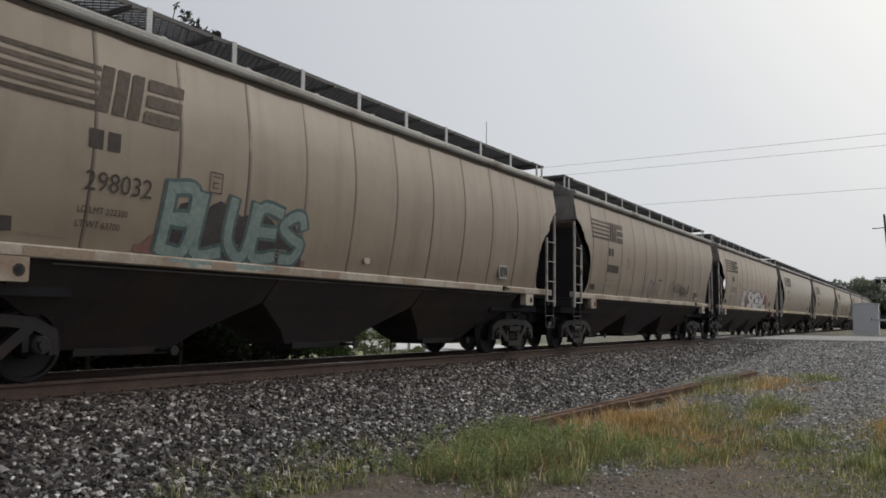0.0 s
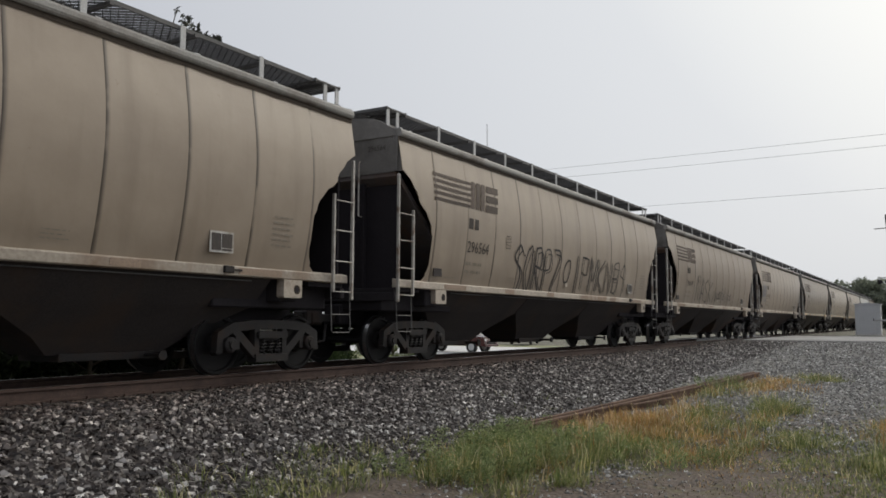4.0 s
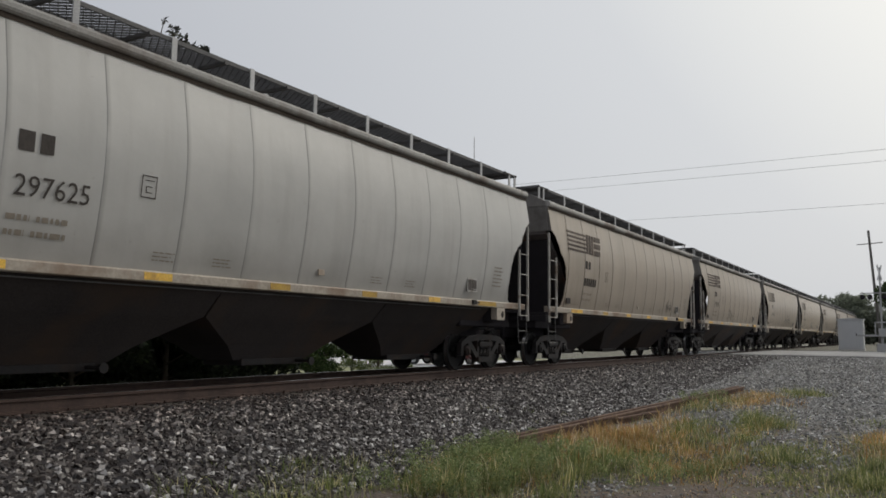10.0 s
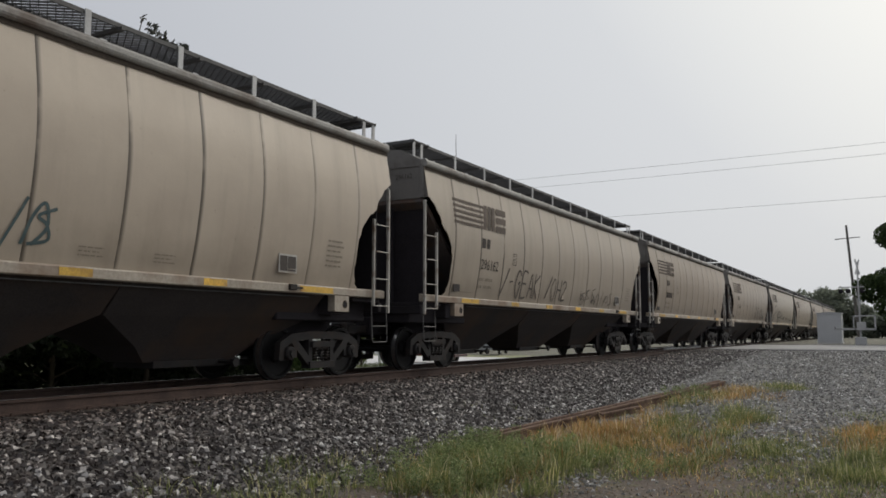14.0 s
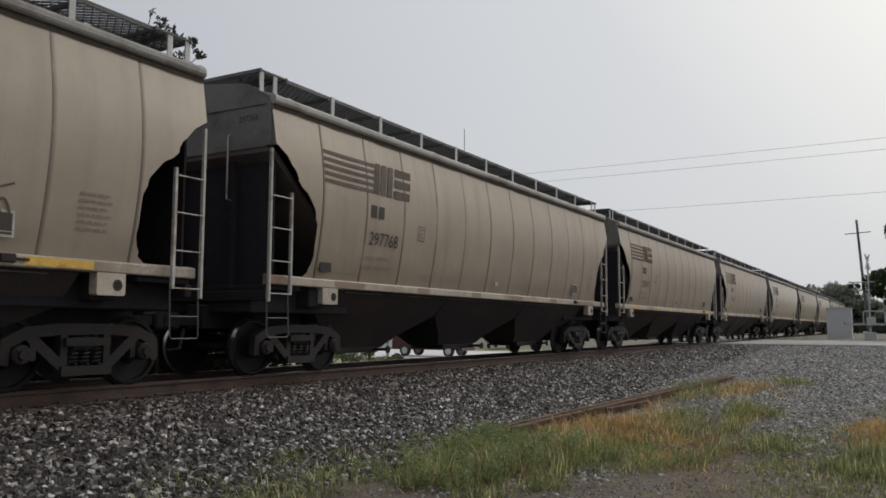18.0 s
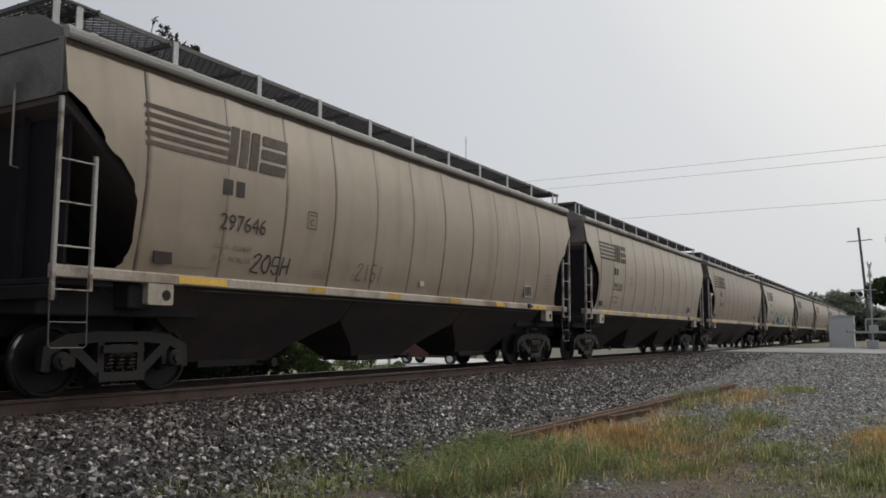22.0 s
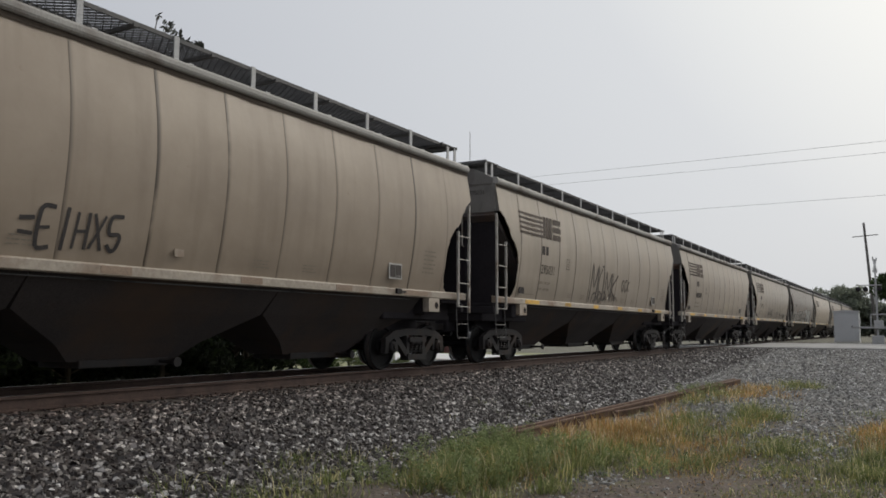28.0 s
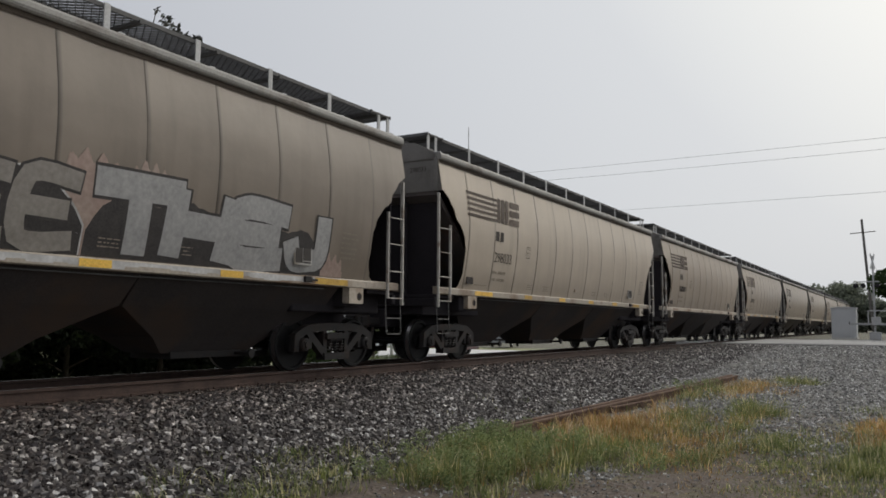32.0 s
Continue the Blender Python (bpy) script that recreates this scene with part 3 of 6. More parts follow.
def board_mesh():
    """A long running board: diamond grating between edge angles, x from 0.55 to 1.22."""
    g = Geo()
    z0, z1 = 4.91, 4.95
    for x in (0.55, 1.20):
        g.box(x - 0.012, x + 0.012, -8.14, 8.14, z0 - 0.02, z1)
    y = -8.12
    while y < 7.68:
        for s in (-1, 1):
            a, b = (0.56, 1.19) if s > 0 else (1.19, 0.56)
            g.add([(a, y, z0), (a, y + 0.010, z0), (b, y + 0.45, z0), (b, y + 0.44, z0), (a, y, z1 - 0.01), (a, y + 0.010, z1 - 0.01), (b, y + 0.45, z1 - 0.01), (b, y + 0.44, z1 - 0.01)],
                  [(0, 1, 2, 3), (7, 6, 5, 4), (0, 3, 7, 4), (1, 5, 6, 2)])
        y += 0.12
    for i in range(12):
        g.box(0.53, 1.24, -7.7 + 1.4 * i - 0.03, -7.7 + 1.4 * i + 0.03, z0 - 0.05, z0)
    return g.mesh("running_board", GRATE)


def cross_board_mesh():
    g = Geo()
    for i in range(26):
        x = -1.25 + 0.1 * i
        g.box(x - 0.008, x + 0.008, -0.3, 0.3, 4.91, 4.94)
    for i in range(9):
        g.box(-1.25, 1.25, -0.3 + 0.07 * i, -0.285 + 0.07 * i, 4.915, 4.94)
    g.box(-1.27, 1.27, -0.33, -0.30, 4.89, 4.95).box(-1.27, 1.27, 0.30, 0.33, 4.89, 4.95)
    return g.mesh("cross_walk", GRATE)


def post_mesh():
    return Geo().box(1.23, 1.25, -0.045, 0.045, 4.46, 4.95).box(1.23, 1.56, -0.045, 0.045, 4.482, 4.50).mesh("bracket", GALV)


def sill_mesh():
    g = Geo().prism([(1.40, 1.46), (1.50, 1.46), (1.515, 1.475), (1.515, 1.585), (1.50, 1.605), (1.40, 1.625)], -HALF + 0.02, HALF - 0.02, "y")
    return g.mesh("side_sill", TRIM)


def flange_mesh():
    """The thin lower flange under the side sill, between the trucks."""
    return Geo().box(1.36, 1.402, -5.95, 5.95, 1.405, 1.418).box(1.36, 1.372, -5.95, 5.95, 1.418, 1.46).mesh("sill_flange", FLANGE)


def pad_mesh():
    g = Geo().prism([(-0.19, 1.18), (0.19, 1.18), (0.21, 1.20), (0.21, 1.46), (-0.21, 1.46), (-0.21, 1.20)], 1.36, 1.51, "x")
    g.turned([(1.505, 0.045), (1.516, 0.045)], 14, "x", (0, 0.09, 1.31), 1)
    g.turned([(1.509, 0.075), (1.512, 0.075)], 12, "x", (0, 0.09, 1.31), 2)
    return g.mesh("jacking_pad", TRIM, BLACK, SOOT_SHADE_BROWN)


def stile_mesh(z0, z1):
    return Geo().box(1.54, 1.595, -0.026, 0.026, z0, z1, 0.008).mesh("stile", LADDER)


def rung_mesh(w):
    return Geo().tube([(1.565, 0, 0), (1.60, 0.03, 0), (1.60, w - 0.03, 0), (1.565, w, 0)], 0.0115, 6).mesh("rung", LADDER, smooth=True)


def step_mesh():
    g = Geo().tube([(1.52, 0.06, 1.40), (1.55, 0.06, 0.66), (1.55, 0.09, 0.63), (1.55, 0.53, 0.63), (1.55, 0.56, 0.66), (1.52, 0.56, 1.40)], 0.0105, 6).tube([(1.545, 0.06, 0.93), (1.545, 0.56, 0.93)], 0.0105, 6)
    return g.mesh("sill_step", STEP)


def plain_ladder_mesh(inner):
    """A whole ladder in one mesh, for the side away from the road."""
    g = Geo().box(1.53, 1.595, -0.032, 0.032, 1.18, 3.60, 0.008).box(1.53, 1.595, inner - 0.032, inner + 0.032, 1.30, 2.96, 0.008)
    for z in (0.63, 0.93, 1.31, 1.82, 2.34, 2.85):
        g.tube([(1.57, 0, z), (1.57, inner, z)], 0.013, 6)
    return g.mesh("ladder", LADDER)


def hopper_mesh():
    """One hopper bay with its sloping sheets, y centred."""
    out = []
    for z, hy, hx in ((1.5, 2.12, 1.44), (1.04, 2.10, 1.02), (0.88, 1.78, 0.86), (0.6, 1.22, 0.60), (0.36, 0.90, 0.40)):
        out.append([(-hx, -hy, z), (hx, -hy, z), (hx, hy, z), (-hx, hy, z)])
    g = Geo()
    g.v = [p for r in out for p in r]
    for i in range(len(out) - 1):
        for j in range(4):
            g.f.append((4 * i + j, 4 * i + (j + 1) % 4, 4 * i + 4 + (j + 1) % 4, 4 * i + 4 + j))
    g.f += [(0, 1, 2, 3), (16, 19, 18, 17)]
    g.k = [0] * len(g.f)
    return g.mesh("hopper_bay", DARK_SHEET)


def gate_mesh():
    g = Geo().box(-0.45, 0.45, -0.75, 0.75, 0.27, 0.385, 0.01).tube([(-0.8, 0.6, 0.33), (0.8, 0.6, 0.33)], 0.03, 8)
    g.turned([(0.78, 0.075), (0.82, 0.075)], 8, "x", (0, 0.6, 0.33))
    return g.mesh("outlet_gate", TRUCK_IRON)


def centre_sill_mesh():
    return Geo().box(-0.2, 0.2, -1.55, 1.55, 0.75, 1.15, 0.02).mesh("draft_sill", BLACK)


def body_bolster_mesh():
    # The two lower boxes are added to block bright background above the truck.
    return Geo().box(-1.4, 1.4, -0.2, 0.2, 1.12, 1.45, 0.02).box(-0.55, 0.55, -0.6, 0.6, 0.80, 1.13, 0.02).box(-1.12, 1.12, -1.3, 1.25, 1.02, 1.40, 0.02).mesh("body_bolster", BLACK)


def end_beam_mesh():
    return Geo().box(-1.45, 1.45, -0.06, 0.06, 1.2, 1.375, 0.015).mesh("end_beam", BLACK)


def air_tank_mesh():
    return Geo().turned([(-0.65, 0.2), (-0.5, 0.24), (0.5, 0.24), (0.65, 0.2)], 12, "y", (-0.9, 0, 1.75)).mesh("air_tank", BLACK, smooth=True)


def coupler_mesh():
    g = Geo().box(-0.1, 0.1, -0.62, 0.1, 0.80, 0.96, 0.02).box(-0.17, 0.17, -0.66, -0.38, 0.74, 1.02, 0.04).box(0.05, 0.2, -0.75, -0.5, 0.76, 1.0, 0.04)
    g.tube([(0.2, -0.35, 0.75), (0.28, -0.5, 0.45), (0.2, -0.66, 0.42)], 0.03, 6)
    return g.mesh("coupler", TRUCK_IRON)


def side_frame_mesh():
    """Cast truck side frame with its triangular windows, in the y-z plane at x = 0.96 to 1.06."""
    g = Geo()

    def bar(pts, w, x0=0.94, x1=1.06):
        for (y0, z0), (y1, z1) in zip(pts, pts[1:]):
            d = Vector((y1 - y0, z1 - z0)).normalized()
            nx, nz = -d.y * w / 2, d.x * w / 2
            e = d * 0.02
            g.prism([(y0 + nx - e.x, z0 + nz - e.y), (y1 + nx + e.x, z1 + nz + e.y), (y1 - nx + e.x, z1 - nz + e.y), (y0 - nx - e.x, z0 - nz - e.y)], x0, x1, "x")

    bar([(-1.05, 0.60), (-0.80, 0.72), (-0.35, 0.76), (0.35, 0.76), (0.80, 0.72), (1.05, 0.60)], 0.14)
    for s in (-1, 1):
        bar([(s * 0.80, 0.70), (s * 0.30, 0.27)], 0.13)
        bar([(s * 0.31, 0.74), (s * 0.31, 0.24)], 0.10)
        bar([(s * 1.06, 0.62), (s * 1.08, 0.36)], 0.12)
        bar([(s * 0.72, 0.60), (s * 0.72, 0.40)], 0.08)
    bar([(-0.34, 0.24), (0.34, 0.24)], 0.12, 0.90, 1.10)
    bar([(-0.3, 0.60), (0.3, 0.60)], 0.10, 0.97, 1.12)
    return g.mesh("side_frame", TRUCK_IRON)


def spring_mesh():
    pts = [(1.02 + 0.065 * math.cos(a), 0.065 * math.sin(a), 0.31 + 0.24 * k / 24) for k, a in ((k, k * 2 * math.pi * 5 / 24) for k in range(25))]
    return Geo().tube(pts, 0.014, 5).mesh("spring", TRUCK_IRON, smooth=True)


def bearing_mesh():
    g = Geo().turned([(0.92, 0.12), (1.10, 0.12), (1.12, 0.10), (1.12, 0.06), (1.15, 0.055)], 14, "x", (0, 0, 0.457))
    for k in range(3):
        a = k * 2.1 + 0.4
        g.box(1.12, 1.14, 0.075 * math.cos(a) - 0.012, 0.075 * math.cos(a) + 0.012, 0.457 + 0.075 * math.sin(a) - 0.012, 0.457 + 0.075 * math.sin(a) + 0.012)
    return g.mesh("bearing", TRUCK_IRON, smooth=True)


def wheelset_mesh():
    g = Geo().turned([(-0.95, 0.07), (0.95, 0.07)], 12, "x")
    for s in (-1, 1):
        prof = [(0.66, 0.12), (0.70, 0.14), (0.715, 0.38), (0.685, 0.40), (0.685, 0.482), (0.712, 0.478), (0.716, 0.459), (0.80, 0.455), (0.815, 0.44), (0.815, 0.40), (0.77, 0.385), (0.755, 0.17), (0.83, 0.15), (0.83, 0.09)]
        g.turned([(s * a, r) for a, r in prof], 32, "x")
        g.turned([(s * 0.7165, 0.4602), (s * 0.799, 0.4562)], 32, "x", slot=1, caps=False)
    return g.mesh("wheelset", WHEEL_IRON, TREAD, smooth=True)


def truck_bolster_mesh():
    return Geo().box(-1.08, 1.08, -0.2, 0.2, 0.50, 0.66, 0.02).box(-0.3, 0.3, -0.25, 0.25, 0.6, 0.78, 0.02).mesh("truck_bolster", TRUCK_IRON)


def on_side(u, z, lift=0.017):
    return (smooth_side(z) + lift, u, z)


def flat_mesh(name, polys, mat, thick=0.0095):
    """Painted shapes that lie on the curved side: each polygon of (along, up) is cut into strips."""
    g = Geo()
    for poly in polys:
        o = len(g.v)
        g.v += [on_side(u, z, thick) for u, z in poly]
        g.f.append(tuple(range(o, o + len(poly))))
    g.k = [0] * len(g.f)
    return g.mesh(name, mat)


def strips(u0, u1, z0, z1, lean=0.0, step=0.12):
    """A bar from z0 to z1, in short strips, with its top pushed along by lean."""
    n = max(1, int((z1 - z0) / step + 0.5))
    out = []
    for i in range(n):
        a, b = z0 + (z1 - z0) * i / n, z0 + (z1 - z0) * (i + 1) / n
        la, lb = lean * i / n, lean * (i + 1) / n
        out.append([(u0 + la, a), (u1 + la, a), (u1 + lb, b), (u0 + lb, b)])
    return out


def letters(text, size, u, z, mat, name, squash=0.92):
    """Stencilled characters on the side, their lower left corner at u, z."""
    cu = bpy.data.curves.new(name, "FONT")
    cu.body, cu.size, cu.resolution_u = text, size, 2
    ob = bpy.data.objects.new(name, cu)
    me = bpy.data.meshes.new_from_object(ob)
    bpy.data.objects.remove(ob)
    bpy.data.curves.remove(cu)
    co = np.empty(len(me.vertices) * 3, np.float32)
    me.vertices.foreach_get("co", co)
    co = co.reshape(-1, 3)
    letters.flat = co.copy()
    out = np.array([on_side(u + a * squash, z + b) for a, b, _ in co], np.float32)
    me.vertices.foreach_set("co", out.ravel())
    me.materials.clear()
    me.materials.append(mat)
    me.update()
    return me


def end_letters(text):
    """Small characters high on the end sheet, facing -y."""
    me = letters(text, 0.15, 0, 0, LETTER, "end_number")
    flat = letters.flat
    me.vertices.foreach_set("co", np.array([(0.80 + a * 0.95, -HALF + 0.012, 4.10 + b) for a, b, _ in flat], np.float32).ravel())
    me.update()
    return me


def slanted(u0, u1, z0, z1, lean=0.0, n=4):
    """A plain slanted block in short courses, so that it follows the curve of the side."""
    out = []
    for i in range(n):
        v, w = i / n, (i + 1) / n
        za, zb = z0 + (z1 - z0) * v, z0 + (z1 - z0) * w
        out.append([(u0 + lean * v, za), (u1 + lean * v, za), (u1 + lean * w, zb), (u0 + lean * w, zb)])
    return out


def logo_meshes():
    """Plain bars in the place of the emblem: five long stripes, then three heavy slanted bars and three heavy level ones."""
    groups = []
    for i in range(5):
        z = 3.25 + 0.126 * i
        groups.append([[(-7.04 + (0.48 + 0.008 * i) * m, z + dz) for m, dz in ((0, 0), (1, 0), (2, 0), (3, 0), (3, 0.066), (2, 0.066), (1, 0.066), (0, 0.066))]])
    groups += [slanted(-5.60 + 0.22 * i, -5.43 + 0.22 * i, 3.25, 3.85, 0.13) for i in range(3)]
    groups += [slanted(-4.92 + 0.0475 * i, -4.36 + 0.0475 * i, 3.25 + 0.22 * i, 3.41 + 0.22 * i, 0.035, 2) for i in range(3)]
    return [flat_mesh("emblem_bar", p, LOGO) for p in groups]


def mark_mesh():
    """Two plain upright blocks where the owner's initials stand."""
    return flat_mesh("owner_mark", slanted(-5.66, -5.47, 2.80, 3.03) + slanted(-5.40, -5.23, 2.80, 3.03), LETTER)


def caption_line(r, u0, u1, z, h):
    out, u = [], u0
    while u < u1:
        w = r.uniform(0.03, 0.13)
        out += strips(u, min(u + w, u1), z, z + h)
        u += w + r.uniform(0.012, 0.03)
    return out


def caption_meshes():
    """Blocks of small writing, as thin broken bars: under the number, low between the seams, and in a column at the far end."""
    r = random.Random(77)
    left = [q for z, w in ((2.03, 0.28), (1.86, 0.24)) for q in caption_line(r, -5.70, -5.70 + w, z, 0.065) + caption_line(r, -5.70 + w + 0.08, -4.95, z, 0.065)]
    middle = [q for u in (-3.55, -2.5, 1.35, 2.5) for i in range(3) for q in caption_line(r, u, u + 0.36 - 0.06 * (i % 2), 1.74 + 0.05 * i, 0.016)]
    column = [q for i in range(6) for q in caption_line(r, 6.16, 6.62 - 0.05 * (i % 2), 1.95 + 0.085 * i, 0.03)]
    foot = caption_line(r, -6.45, -5.85, 1.72, 0.02)
    return left, [flat_mesh("small_lettering", p, FAINT) for p in (middle, column, foot)]


def stencil_box_mesh():
    p = strips(-3.88, -3.64, 2.795, 2.81) + strips(-3.88, -3.64, 2.52, 2.535) + strips(-3.88, -3.866, 2.52, 2.81) + strips(-3.654, -3.64, 2.52, 2.81)
    p += strips(-3.81, -3.71, 2.585, 2.597) + strips(-3.81, -3.795, 2.585, 2.67) + strips(-3.81, -3.71, 2.66, 2.672) + strips(-3.83, -3.68, 2.74, 2.752)
    return flat_mesh("stencil_box", p, LETTER)


CARD_WHITE = grimy("weathered_white_card", (0.42, 0.40, 0.37), (0.58, 0.56, 0.52), 0.6, scale=6, dark=(0.3, 0.26, 0.21))
FADED_CARD = grimy("dark_brown_card", (0.035, 0.028, 0.025), (0.06, 0.048, 0.04), 0.7, scale=6, vary=0.3)


def placard_mesh(u, z, w, h, s):
    g = Geo()
    x = smooth_side(z) + 0.02
    g.box(x, x + 0.012, u - w / 2, u + w / 2, z - h / 2, z + h / 2, 0, s)
    return g.mesh("placard", TRIM, DARK_SHEET, CARD_WHITE)


def card_mesh():
    x = smooth_side(1.92) + 0.032
    return Geo().box(x, x + 0.006, 4.98, 5.15, 1.80, 2.04).box(x, x + 0.006, 5.17, 5.36, 1.84, 2.04).box(x, x + 0.006, 5.17, 5.36, 1.80, 1.825).mesh("card", FADED_CARD)


M = dict(
    near_end=panel_mesh(-1), panel=panel_mesh(0), far_end=panel_mesh(1), far_side=far_side_mesh(), end=end_mesh(), slope=slope_mesh(), roof=roof_mesh(), hatch=hatch_mesh(),
    trim=trim_mesh(), soot_strip=eave_shade_strip_mesh(), flange=flange_mesh(), end_wall=end_shade_wall_mesh(), grab=grab_mesh(), board=board_mesh(), cross=cross_board_mesh(), post=post_mesh(), sill=sill_mesh(), pad=pad_mesh(), stile=stile_mesh(1.18, 3.60), short_stile=stile_mesh(1.30, 2.96),
    rung=rung_mesh(0.5), plain_ladder={True: plain_ladder_mesh(-0.5), False: plain_ladder_mesh(0.5)}, step=step_mesh(), bay=hopper_mesh(), gate=gate_mesh(), draft=centre_sill_mesh(), body_bolster=body_bolster_mesh(), end_beam=end_beam_mesh(), tank=air_tank_mesh(), web=web_mesh(), end_post=end_post_mesh(), platform=platform_mesh(), coupler=coupler_mesh(), side_frame=side_frame_mesh(),
    spring=spring_mesh(), bearing=bearing_mesh(), wheelset=wheelset_mesh(), bolster=truck_bolster_mesh(), emblem=logo_meshes(), mark=mark_mesh(), caption=caption_meshes()[1], stencil=stencil_box_mesh(), placards=[placard_mesh(*a) for a in ((-6.72, 1.81, 0.30, 0.16, 1), (-0.1, 1.83, 0.16, 0.10, 0), (5.17, 1.92, 0.44, 0.30, 2))], card=card_mesh(),
    latch=Geo().box(1.50, 1.56, 5.27, 5.45, 1.50, 1.60, 0.01).box(1.505, 1.535, 5.45, 5.62, 1.53, 1.56).mesh("latch_box", TRUCK_IRON),
    tape_long=Geo().box(1.512, 1.519, -0.45, 0.45, 1.485, 1.585).mesh("reflector", YELLOW), tape=Geo().box(1.512, 1.519, -0.23, 0.23, 1.485, 1.585).mesh("reflector", YELLOW))


def build_car():
    car = thing("covered_hopper_car", "weathered tan covered grain hopper car rolling on the track", "freight car", (TRACK, 0, 0), group="train of covered hopper cars")
    part("side_panel", M["near_end"], car, at=(0, SEAMS[0] - 1.4, 0))
    for y in SEAMS[:-1]:
        part("side_panel", M["panel"], car, at=(0, y, 0))
    part("side_panel", M["far_end"], car, at=(0, SEAMS[-1], 0))
    part("far_side", M["far_side"], car, at=(0, -9, 0))
    for rot in (0, 180):
        s = -1 if rot == 0 else 1
        part("end_sheet", M["end"], car, "sooty grey upper end sheet", at=(0, s * (HALF - 0.02), 0), rot=rot)
        part("slope_sheet", M["slope"], car, "sooty end slope sheet", at=(0, s * (HALF - 0.02), 0), rot=rot)
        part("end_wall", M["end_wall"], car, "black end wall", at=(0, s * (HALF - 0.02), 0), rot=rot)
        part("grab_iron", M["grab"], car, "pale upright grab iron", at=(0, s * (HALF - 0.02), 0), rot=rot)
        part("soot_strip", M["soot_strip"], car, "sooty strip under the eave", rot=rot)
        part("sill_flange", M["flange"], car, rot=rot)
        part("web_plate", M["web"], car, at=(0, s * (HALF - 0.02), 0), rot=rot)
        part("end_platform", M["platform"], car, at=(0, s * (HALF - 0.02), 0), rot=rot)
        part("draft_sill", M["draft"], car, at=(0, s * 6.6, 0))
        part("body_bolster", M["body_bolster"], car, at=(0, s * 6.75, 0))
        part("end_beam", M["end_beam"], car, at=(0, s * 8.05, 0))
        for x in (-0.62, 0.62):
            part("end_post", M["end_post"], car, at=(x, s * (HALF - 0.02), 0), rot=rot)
        part("eave_rail", M["trim"], car, at=(0, 0, 0), rot=rot)
        part("running_board", M["board"], car, "dark grating walkway", rot=rot)
        part("side_sill", M["sill"], car, rot=rot)
        part("coupler", M["coupler"], car, at=(0, s * 8.22, 0), rot=rot)
        part("cross_walk", M["cross"], car, at=(0, s * 7.80, 0))
        for y in (-6.52, 6.74) if rot == 0 else (-6.74, 6.52):
            part("jacking_pad", M["pad"], car, at=(0, y, 0), rot=rot)
        for y, inner in ((-8.15, 0.5), (8.15, -0.5)):
            if rot:
                part("ladder", M["plain_ladder"][inner > 0], car, "pale steel ladder", at=(0, -y, 0), rot=rot)
                continue
            ladder = part("ladder", M["stile"], car, "pale steel ladder", at=(0, y, 0), rot=rot)
            part("stile", M["short_stile"], ladder, at=(0, inner, 0))
            for z in (1.31, 1.82, 2.34, 2.85):
                part("rung", M["rung"], ladder, at=(0, min(0, inner), z))
            part("sill_step", M["step"], ladder, at=(0, -0.06 if inner > 0 else -0.56, 0))
    part("roof", M["roof"], car)
    part("hatch", M["hatch"], car)
    for i in range(11):
        part("bracket", M["post"], car, at=(0, -7.75 + 1.55 * i, 0))
    for y in (-8.07, 8.07):
        part("bracket", M["post"], car, at=(0, y, 0))
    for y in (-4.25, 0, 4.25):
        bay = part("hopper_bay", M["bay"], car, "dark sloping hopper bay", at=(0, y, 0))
        part("outlet_gate", M["gate"], bay)
    part("air_tank", M["tank"], car, at=(0, -7.3, 0))
    for y in (-6.75, 6.75):
        truck = part("truck", M["bolster"], car, "rust-brown cast iron truck", at=(0, y, 0))
        for rot in (0, 180):
            part("side_frame", M["side_frame"], truck, rot=rot)
            if rot:
                continue
            for a in (-0.17, 0.0, 0.17):
                part("spring", M["spring"], truck, at=(0, a, 0), rot=rot)
            for a in (-0.889, 0.889):
                part("bearing", M["bearing"], truck, at=(0, a, 0), rot=rot)
        for a in (-0.889, 0.889):
            part("wheelset", M["wheelset"], truck, at=(0, a, 0.457))
    for me in M["placards"]:
        card = part("placard", me, car)
    part("card", M["card"], card, "dark card")
    part("stencil_box", M["stencil"], car)
    part("latch_box", M["latch"], car, "small dark latch box")
    for me in M["caption"]:
        tagged(part("small_lettering", me, car), kind="stuff")
    for y, key in ((-5.95, "tape_long"), (-3.42, "tape"), (-1.05, "tape"), (1.35, "tape"), (3.65, "tape"), (6.02, "tape_long")):
        part("reflector", M[key], car, at=(0, y, 0))
    return car


